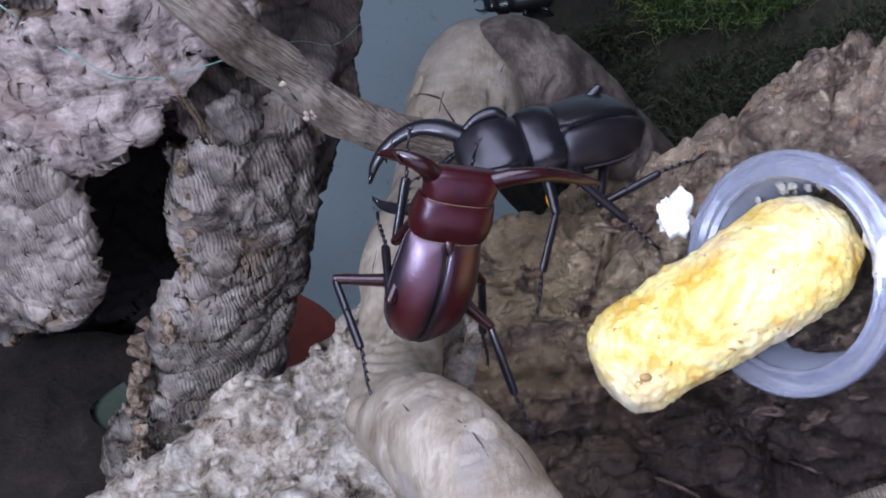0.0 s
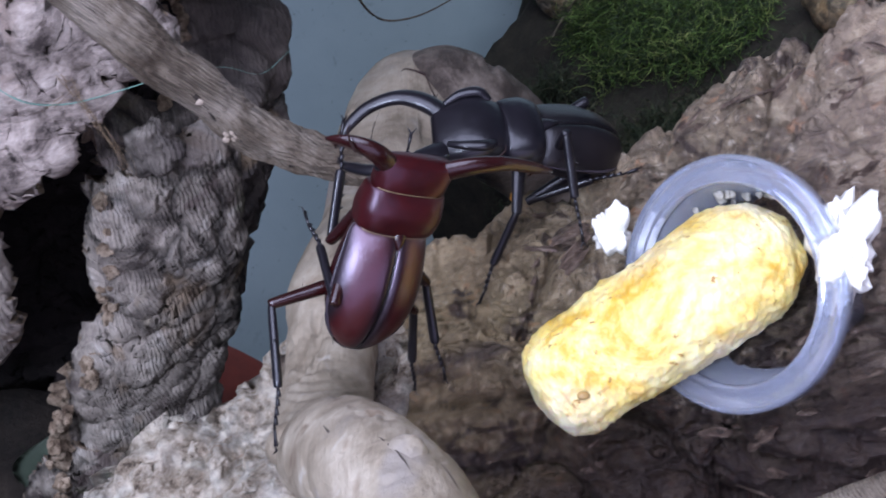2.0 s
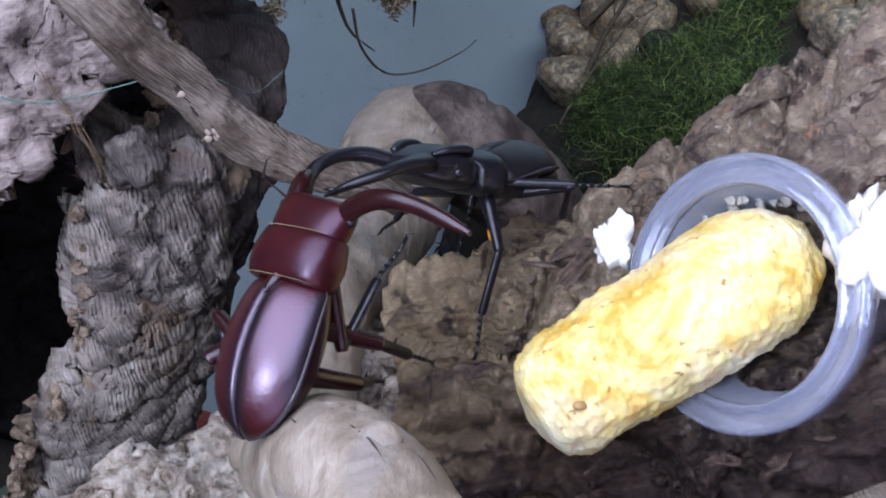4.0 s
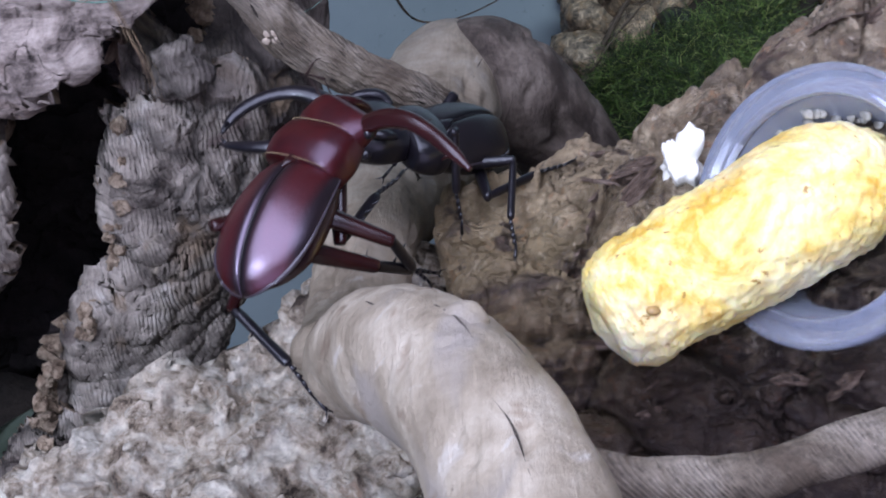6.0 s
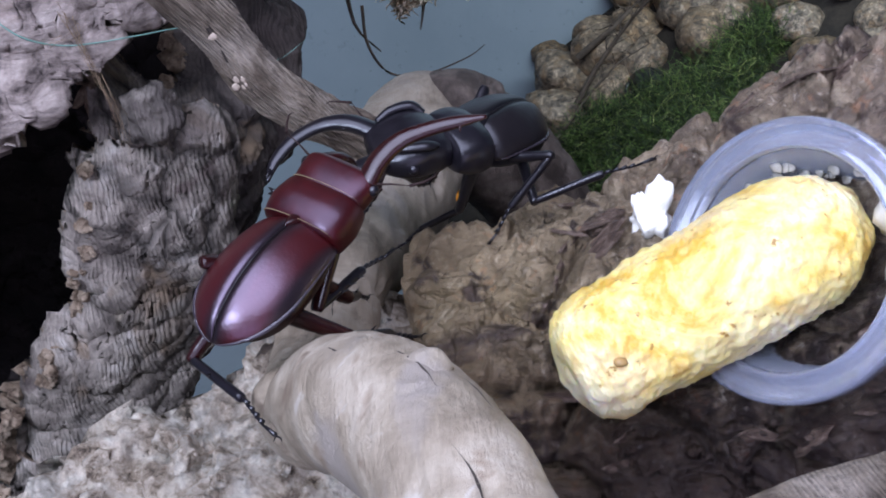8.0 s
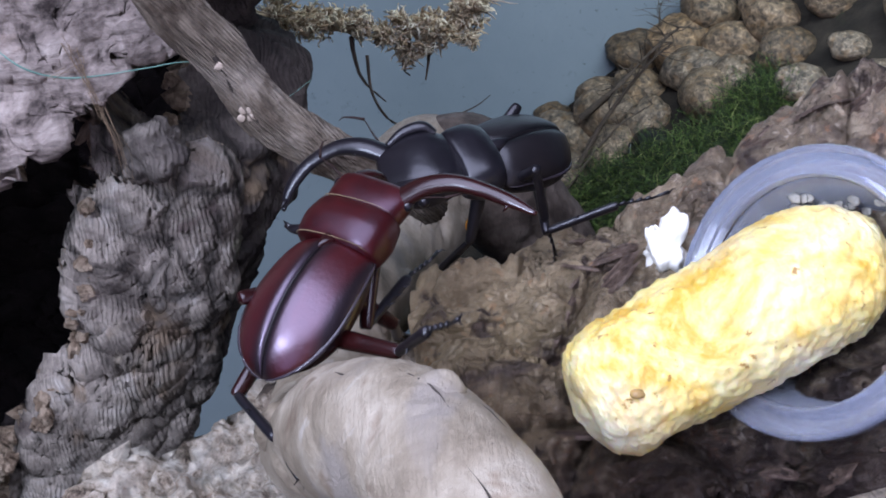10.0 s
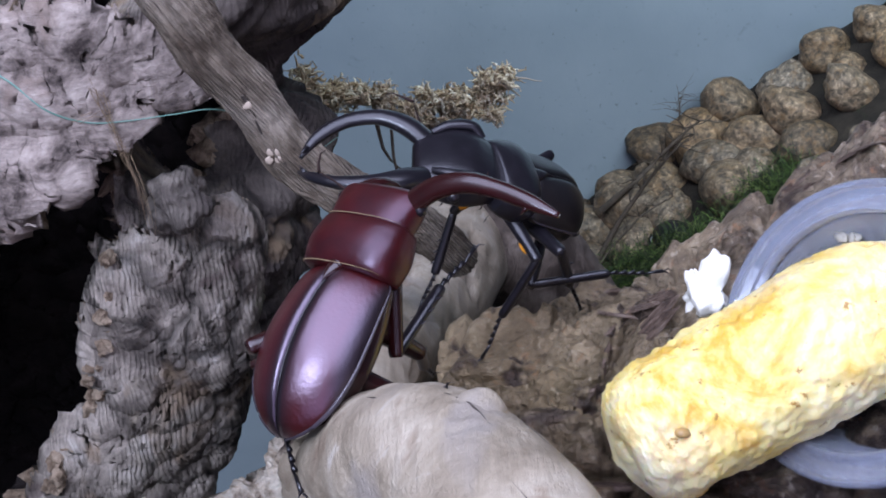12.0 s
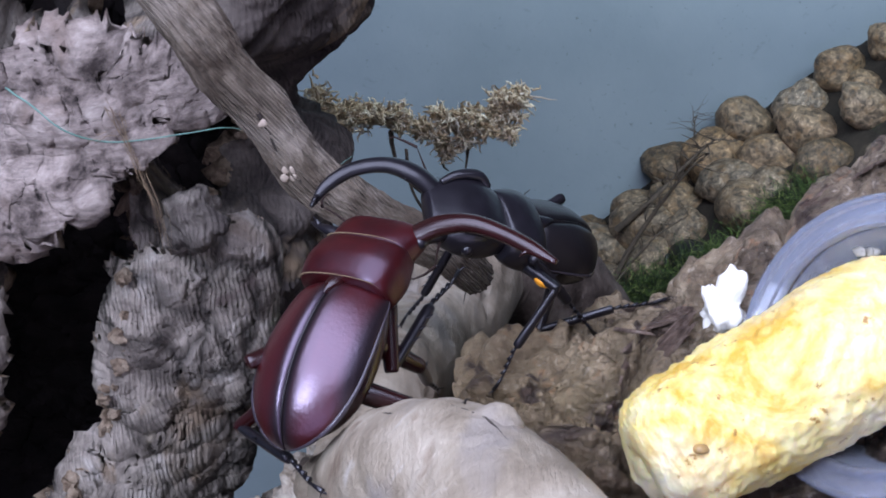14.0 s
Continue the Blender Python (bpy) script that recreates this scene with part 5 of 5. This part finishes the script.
def small_beetle(label):
    """A smaller black beetle with short jaws; its legs stand still under it."""
    root = new("black_beetle")
    rows = [(0.001, 0.0085, 0.0050, -0.004), (-0.004, 0.0108, 0.0078, -0.0045), (-0.015, 0.0118, 0.0092, -0.0045), (-0.026, 0.0108, 0.0072, -0.004), (-0.034, 0.0068, 0.0030, -0.003), (-0.037, 0.0010, -0.001, -0.002)]
    for side in (-1, 1):
        part("wing_case", loft(rows, 24, 1.0, side), BLACK_WING, root)
    part("abdomen", loft([(0.002, 0.0085, 0.002, -0.0065), (-0.015, 0.0105, 0.002, -0.0085), (-0.030, 0.0070, 0.0, -0.006), (-0.036, 0.001, -0.001, -0.003)], 24), BLACK_CHITIN, root)
    part("pronotum", loft([(0.001, 0.0095, 0.0050, -0.005), (0.004, 0.0110, 0.0070, -0.0055), (0.010, 0.0102, 0.0062, -0.005), (0.0132, 0.0080, 0.0040, -0.004)], 28, power=2.6), BLACK_CHITIN, root)
    head = part("head", loft([(0.0125, 0.0072, 0.0034, -0.0036), (0.0165, 0.0076, 0.0040, -0.0036), (0.0205, 0.0050, 0.0010, -0.0024)], 24), BLACK_CHITIN, root)
    for side in (-1, 1):
        part("mandible", horn([(side * 0.0035, 0.019, 0.0, 0.0016), (side * 0.0060, 0.0225, 0.0002, 0.0014), (side * 0.0050, 0.0265, 0.0, 0.0009), (side * 0.0028, 0.0285, 0.0, 0.0003)], 10), BLACK_CHITIN, head)
        bm = bmesh.new()
        strand(bm, [(side * 0.0065, 0.018, 0.0005), (side * 0.0105, 0.0215, 0.004), (side * 0.0120, 0.0265, 0.0052)], 0.0006, 5)
        part("antenna", bm, BLACK_CHITIN, head)
        for y, back in ((0.006, 0.012), (-0.008, -0.003), (-0.018, -0.016)):
            part("leg", horn([(side * 0.006, y, -0.005, 0.0018), (side * 0.013, y + back * 0.5, 0.0005, 0.0018), (side * 0.017, y + back * 0.9, -0.0045, 0.0012), (side * 0.019, y + back * 1.2, -0.0115, 0.0006)], 10), BLACK_CHITIN, root)
    return tagged(root, label, "beetle")


HIDDEN_AT = (0.1705, 0.5150, -0.3500)
WANDERER = small_beetle("glossy black beetle crawling over the edge of the bank")
HIDDEN = small_beetle("glossy black beetle half buried in the moss")
HIDDEN.matrix_world = pose(*HIDDEN_AT, -35, 0, 25)


# ---------------------------------------------------------------- what moves
def body_matrix(place, ahead, up):
    f = Vector(ahead).normalized()
    u = Vector(up)
    u = (u - f * u.dot(f)).normalized()
    r = f.cross(u)
    m = Matrix((r, f, u)).transposed().to_4x4()
    return Matrix.Translation(place) @ m


def bent(coxa, foot, a, b, side, lift=0.30):
    """The pose of the femur in the body's space, and of the tibia in the femur's, so that the tip comes to the foot."""
    c, p = Vector(coxa), Vector(foot)
    p.z = min(p.z, 0.012)
    d = p - c
    reach = max(abs(a - b) * 1.05, min(d.length, (a + b) * 0.985))
    d = d.normalized()
    pole = Vector((side * 1.0, 0.0, lift))
    pole = (pole - d * pole.dot(d)).normalized()
    x = (a * a - b * b + reach * reach) / (2 * reach)
    h = math.sqrt(max(1e-9, a * a - x * x))
    knee = c + d * x + pole * h
    tip = c + d * reach
    y1 = (knee - c).normalized()
    axis = y1.cross(tip - knee).normalized()
    m1 = Matrix((axis, y1, axis.cross(y1))).transposed().to_4x4()
    femur = Matrix.Translation(c) @ m1
    turn = y1.angle(tip - knee)
    return femur, Matrix.Translation((0, a * 0.97, 0)) @ Matrix.Rotation(turn, 4, "X")


def along(table, t):
    ts = [r[0] for r in table]
    return Vector([float(np.interp(t, ts, [r[1][k] for r in table])) for k in range(3)])


# where a leg that stays under the body sets its foot, in the body's space
TUCKED = {"L1": (-0.0070, 0.0150, -0.0150), "R1": (0.0070, 0.0150, -0.0150), "L2": (-0.0080, -0.0040, -0.0180), "R2": (0.0080, -0.0040, -0.0180), "R3": (0.0100, -0.0200, -0.0160)}


# how far each mandible is closed, in degrees over time
SHUT = {"red": {-1: ((0, 2, 4.5, 5, 5.5, 8, 10.5, 11, 11.5, 14), (0, 0, 45, 60, 65, 70, 50, 35, 65, 65)), 1: ((0, 6.5, 7, 8, 10.5, 14), (0, 5, 50, 55, 5, 0))},
        "black": {-1: ((0, 14), (0, 0)), 1: ((0, 14), (0, 0))}}


def animate(made, rows, feet, kind):
    root, pron, head, legs, jaws = made
    body = [(t, body_matrix(p, f, u)) for t, p, f, u, _, _ in rows]
    walk(root, body)
    hinge = Vector((0, 0.001, 0.001)) * SIZE[kind]
    fold = [(t, Matrix.Translation(hinge) @ pose(0, 0, 0, 0.45 * a, 0, 0.45 * b) @ Matrix.Translation(-hinge), a, b) for t, _, _, _, a, b in rows]
    walk(pron, [(t, m) for t, m, _, _ in fold])
    neck = Vector((0, BUILD[kind][2], 0.001)) * SIZE[kind]
    walk(head, [(t, m @ Matrix.Translation(neck) @ pose(0, 0, 0, 0.55 * a, 0, 0.55 * b) @ Matrix.Translation(-neck)) for t, m, a, b in fold])
    for side, (jaw, pivot) in jaws.items():
        shut = SHUT[kind][side]
        walk(jaw, [(t, Matrix.Translation(pivot) @ pose(0, 0, 0, 0, (-0.85 if kind == "red" and side < 0 else 0.0) * float(np.interp(t, *shut)), side * float(np.interp(t, *shut)))) for t, _ in body])
    for key, (leg, shin) in legs.items():
        coxa, a, b = LEGS[kind][key]
        side = -1 if key[0] == "L" else 1
        spot = [m.inverted() @ along(feet[key], t) if key in feet else Vector(TUCKED[key]) for t, m in body]
        poses = [(t, *bent(coxa, q, a, b, side, -3.0 if key not in feet else 0.30 if kind == "black" else -0.35)) for (t, m), q in zip(body, spot)]
        walk(leg, [(t, q) for t, q, _ in poses])
        walk(shin, [(t, q) for t, _, q in poses])


def motions():
    WANDERER_ROWS = [
        (0, (0.0279, 0.5055, -0.4274), (-0.95, -0.2, 0.1), (0.1, -0.25, 1)),
        (0.5, (0.0250, 0.4973, -0.4359), (-0.95, -0.2, -0.1), (-0.1, -0.25, 1)),
        (1, (0.0200, 0.4987, -0.4400), (-0.9, -0.15, -0.42), (-0.42, -0.3, 0.85)),
        (1.5, (0.0190, 0.4995, -0.4550), (-0.85, -0.1, -0.5), (-0.5, -0.3, 0.8)),
        (2, (0.0240, 0.5011, -0.4800), (-0.8, -0.1, -0.6), (-0.6, -0.3, 0.75)),
        (3.5, (0.0242, 0.4913, -0.5200), (-0.8, -0.1, -0.6), (-0.6, -0.3, 0.75)),
        (14, (0.0242, 0.4913, -0.5200), (-0.8, -0.1, -0.6), (-0.6, -0.3, 0.75)),
    ]
    RED_ROWS = [
        (0, (0.0020, -0.0691, 0.0470), (0.346, 0.491, 0.799), (0.281, -0.867, 0.411), 13, 3),
        (0.5, (0.0056, -0.0697, 0.0503), (0.364, 0.495, 0.789), (0.315, -0.862, 0.396), 11, -1),
        (1, (0.0041, -0.0698, 0.0523), (0.336, 0.560, 0.758), (0.382, -0.816, 0.434), 7, 3),
        (1.5, (0.0049, -0.0697, 0.0552), (0.410, 0.540, 0.735), (0.465, -0.817, 0.341), 13, 4),
        (2, (0.0067, -0.0695, 0.0529), (0.382, 0.528, 0.758), (0.429, -0.828, 0.360), 21, 3),
        (4.5, (-0.0121, -0.0900, 0.0571), (0.349, 0.837, 0.422), (-0.560, -0.174, 0.810), -6, -8),
        (5, (-0.0171, -0.0913, 0.0588), (0.125, 0.810, 0.573), (-0.504, -0.445, 0.740), -8, -3),
        (5.5, (-0.0203, -0.0864, 0.0536), (0.094, 0.724, 0.684), (-0.521, -0.550, 0.653), 3, 7),
        (6, (-0.0187, -0.0739, 0.0434), (0.340, 0.928, 0.151), (-0.323, -0.035, 0.946), 9, -28),
        (6.5, (-0.0145, -0.0687, 0.0418), (0.513, 0.851, 0.111), (-0.282, 0.045, 0.958), 4, -15),
        (7, (-0.0085, -0.0683, 0.0389), (0.551, 0.834, -0.033), (0.049, 0.007, 0.999), 21, 2),
        (7.5, (-0.0110, -0.0698, 0.0392), (0.527, 0.840, 0.132), (-0.019, -0.144, 0.989), 12, -4),
        (8, (-0.0138, -0.0717, 0.0380), (0.521, 0.843, 0.132), (-0.109, -0.088, 0.990), 20, -4),
        (10.5, (-0.0083, -0.0717, 0.0414), (0.368, 0.871, 0.324), (-0.296, -0.221, 0.929), 5, -8),
        (11, (-0.0111, -0.0742, 0.0433), (0.232, 0.903, 0.362), (-0.306, -0.285, 0.908), 7, -5),
        (11.5, (-0.0103, -0.0772, 0.0451), (0.334, 0.866, 0.373), (-0.322, -0.266, 0.908), 5, -5),
        (12, (-0.0106, -0.0837, 0.0499), (0.366, 0.772, 0.519), (-0.471, -0.327, 0.819), 3, -2),
        (12.5, (-0.0137, -0.0839, 0.0492), (0.278, 0.814, 0.510), (-0.392, -0.389, 0.834), -5, 0),
        (13, (-0.0136, -0.0817, 0.0487), (0.332, 0.834, 0.441), (-0.404, -0.297, 0.865), -8, -4),
        (13.5, (-0.0138, -0.0807, 0.0478), (0.290, 0.853, 0.434), (-0.344, -0.330, 0.879), -14, -6),
        (14, (-0.0136, -0.0805, 0.0474), (0.313, 0.845, 0.434), (-0.378, -0.308, 0.873), -14, -6),
    ]
    BLACK_ROWS = [
        (0, (0.0263, -0.0333, 0.0318), (-0.871, -0.399, 0.287), (0.373, -0.156, 0.915), -17, -9),
        (0.5, (0.0302, -0.0363, 0.0350), (-0.767, -0.484, 0.421), (0.530, -0.109, 0.841), -20, -10),
        (1, (0.0340, -0.0341, 0.0364), (-0.841, -0.302, 0.449), (0.497, -0.106, 0.861), -15, -8),
        (1.5, (0.0359, -0.0344, 0.0341), (-0.864, -0.159, 0.478), (0.497, -0.118, 0.860), -14, -6),
        (2, (0.0373, -0.0300, 0.0329), (-0.840, -0.215, 0.498), (0.523, -0.071, 0.850), -21, -9),
        (4.5, (0.0187, -0.0341, 0.0268), (-0.570, -0.654, 0.498), (0.012, 0.599, 0.801), 15, -7),
        (5, (0.0105, -0.0404, 0.0296), (-0.782, -0.409, 0.470), (0.483, 0.079, 0.872), -8, -20),
        (5.5, (0.0047, -0.0413, 0.0240), (-0.850, -0.526, -0.004), (0.134, -0.224, 0.965), -22, -27),
        (6, (0.0035, -0.0365, 0.0177), (-0.592, -0.661, 0.461), (0.476, 0.175, 0.862), -11, -41),
        (6.5, (0.0161, -0.0305, 0.0181), (-0.830, -0.452, 0.327), (0.315, 0.104, 0.943), -24, -47),
        (7, (0.0263, -0.0215, 0.0222), (-0.584, -0.739, 0.336), (0.162, 0.299, 0.940), -20, -62),
        (7.5, (0.0214, -0.0220, 0.0236), (-0.622, -0.710, 0.328), (0.122, 0.326, 0.937), -15, -54),
        (8, (0.0177, -0.0284, 0.0243), (-0.602, -0.738, 0.306), (0.292, 0.153, 0.944), -13, -37),
        (10.5, (0.0190, -0.0266, 0.0262), (-0.764, -0.564, 0.314), (0.452, -0.120, 0.884), -27, -26),
        (11, (0.0189, -0.0285, 0.0265), (-0.740, -0.493, 0.457), (0.583, -0.132, 0.801), -26, -26),
        (11.5, (0.0215, -0.0289, 0.0299), (-0.666, -0.544, 0.510), (0.652, -0.092, 0.753), -28, -29),
        (12, (0.0185, -0.0299, 0.0321), (-0.518, -0.597, 0.612), (0.775, -0.025, 0.632), -34, -29),
        (12.5, (0.0147, -0.0371, 0.0315), (-0.589, -0.573, 0.569), (0.716, -0.045, 0.697), -26, -21),
        (13, (0.0163, -0.0309, 0.0263), (-0.594, -0.578, 0.560), (0.711, -0.050, 0.702), -20, -22),
        (13.5, (0.0164, -0.0280, 0.0235), (-0.613, -0.567, 0.549), (0.697, -0.061, 0.715), -20, -23),
        (14, (0.0171, -0.0280, 0.0239), (-0.610, -0.573, 0.547), (0.704, -0.077, 0.706), -20, -19),
    ]
    red_feet = {
        "L3": [(0, (-0.0086, -0.1104, 0.0378)), (0.5, (-0.0155, -0.1023, 0.0343)), (1, (-0.0156, -0.1021, 0.0343)), (1.5, (-0.0165, -0.1020, 0.0328)), (2, (-0.0163, -0.1015, 0.0334)), (4.5, (-0.0143, -0.1072, 0.0355)), (5, (-0.0114, -0.1150, 0.0393)), (5.5, (-0.0118, -0.1133, 0.0334)), (6, (-0.0142, -0.1054, 0.0208)), (6.5, (-0.0162, -0.1040, 0.0246)), (7, (-0.0180, -0.0939, 0.0271)), (7.5, (-0.0138, -0.1104, 0.0340)), (8, (-0.0152, -0.1063, 0.0284)), (10.5, (-0.0123, -0.1127, 0.0333)), (11, (-0.0135, -0.1090, 0.0280)), (11.5, (-0.0162, -0.1033, 0.0250)), (12, (-0.0158, -0.1056, 0.0296)), (13, (-0.0147, -0.1063, 0.0352)), (14, (-0.0146, -0.1072, 0.0350))],
        "R3": [(0, (0.0162, -0.0958, 0.0078)), (0.5, (0.0159, -0.0944, 0.0077)), (1, (0.0054, -0.0740, 0.0002)), (1.5, (0.0056, -0.0730, 0.0034)), (2, (0.0053, -0.0720, 0.0007)), (4.5, (0.0024, -0.0794, 0.0224)), (5, (0.0037, -0.0802, 0.0226)), (5.5, (0.0072, -0.0773, 0.0183)), (6, (0.0031, -0.0686, 0.0127)), (6.5, (0.0064, -0.0679, 0.0100)), (7, (-0.0029, -0.0603, 0.0044)), (7.5, (0.0060, -0.0652, 0.0051)), (8, (0.0062, -0.0664, 0.0070)), (10.5, (0.0076, -0.1127, 0.0545)), (11, (0.0051, -0.1111, 0.0528)), (11.5, (0.0029, -0.1125, 0.0540)), (12, (0.0025, -0.1108, 0.0532)), (12.5, (0.0024, -0.1116, 0.0535)), (13, (0.0028, -0.1124, 0.0540)), (14, (0.0028, -0.1111, 0.0532))],
        "R2": [(0, (0.0066, -0.0754, 0.0052)), (0.5, (0.0087, -0.0742, 0.0080)), (1, (0.0070, -0.0611, 0.0102)), (1.5, (0.0101, -0.0668, 0.0129)), (2, (0.0124, -0.0773, 0.0118)), (4.5, (0.0126, -0.0812, 0.0291)), (5, (0.0110, -0.0922, 0.0277)), (6.5, (-0.0031, -0.0631, 0.0067)), (7, (-0.0040, -0.0593, 0.0034)), (7.5, (-0.0037, -0.0547, 0.0067)), (8, (-0.0045, -0.0560, 0.0070)), (10.5, (0.0041, -0.0610, 0.0067)), (12, (0.0010, -0.0677, 0.0177)), (13, (-0.0008, -0.0667, 0.0163)), (14, (-0.0009, -0.0648, 0.0154))],
    }
    black_feet = {
        "L1": [(0, (0.0181, -0.0657, 0.0104)), (0.5, (0.0210, -0.0691, 0.0145)), (1, (0.0216, -0.0658, 0.0159)), (1.5, (0.0234, -0.0530, 0.0068)), (2, (0.0211, -0.0526, 0.0053)), (4.5, (0.0164, -0.0665, 0.0056)), (5, (0.0163, -0.0682, 0.0062)), (5.5, (0.0184, -0.0463, 0.0047)), (6, (0.0077, -0.0501, 0.0042)), (6.5, (0.0161, -0.0630, 0.0069)), (7, (-0.0018, -0.0402, 0.0071)), (7.5, (-0.0017, -0.0327, -0.0022)), (8, (0.0009, -0.0265, -0.0072)), (10.5, (0.0025, -0.0366, -0.0077)), (11, (0.0047, -0.0375, 0.0003)), (11.5, (0.0097, -0.0528, 0.0033)), (12, (0.0102, -0.0480, 0.0048)), (12.5, (0.0045, -0.0417, -0.0006)), (13, (0.0081, -0.0528, 0.0022)), (14, (0.0091, -0.0521, 0.0044))],
        "L2": [(0, (0.0471, -0.0549, 0.0170)), (0.5, (0.0467, -0.0545, 0.0171)), (1, (0.0468, -0.0550, 0.0163)), (1.5, (0.0469, -0.0547, 0.0170)), (2, (0.0442, -0.0509, 0.0203)), (4.5, (0.0338, -0.0288, 0.0027)), (5, (0.0212, -0.0509, 0.0055)), (5.5, (0.0198, -0.0612, 0.0074)), (6, (0.0176, -0.0618, 0.0079)), (6.5, (0.0134, -0.0529, 0.0052)), (7, (0.0222, -0.0369, 0.0075)), (7.5, (0.0187, -0.0397, 0.0049)), (8, (0.0196, -0.0398, 0.0049)), (10.5, (0.0314, -0.0298, 0.0043)), (11, (0.0354, -0.0251, 0.0030)), (12, (0.0310, -0.0311, 0.0038)), (12.5, (0.0301, -0.0298, 0.0049)), (13, (0.0320, -0.0284, 0.0046)), (14, (0.0301, -0.0344, 0.0045))],
        "L3": [(2, (0.0585, -0.0361, 0.0267)), (4.5, (0.0531, -0.0351, 0.0218)), (5, (0.0362, -0.0259, 0.0033)), (5.5, (0.0367, -0.0248, 0.0035)), (6, (0.0327, -0.0284, 0.0042)), (6.5, (0.0536, -0.0342, 0.0228)), (7.5, (0.0541, -0.0345, 0.0237)), (8, (0.0538, -0.0339, 0.0235)), (10.5, (0.0547, -0.0348, 0.0240)), (11.5, (0.0537, -0.0353, 0.0229)), (12, (0.0540, -0.0355, 0.0232)), (12.5, (0.0539, -0.0355, 0.0231)), (13, (0.0539, -0.0355, 0.0231)), (14, (0.0536, -0.0350, 0.0227))],
        "R1": [(0, (-0.0092, -0.0315, 0.0148)), (4.5, (-0.0021, -0.0204, -0.0008)), (6.5, (0.0007, -0.0212, -0.0109)), (7.5, (-0.0024, -0.0295, -0.0052)), (8, (-0.0073, -0.0312, -0.0012)), (11, (-0.0014, -0.0333, -0.0033)), (11.5, (-0.0007, -0.0309, 0.0009)), (12, (-0.0008, -0.0342, 0.0030)), (12.5, (-0.0083, -0.0330, 0.0033)), (13, (-0.0079, -0.0271, -0.0012)), (14, (-0.0080, -0.0246, -0.0031))],
    }
    animate(RED, RED_ROWS, red_feet, "red")
    animate(BLACK, BLACK_ROWS, black_feet, "black")
    walk(WANDERER, [(t, body_matrix(p, f, u)) for t, p, f, u in WANDERER_ROWS])


motions()
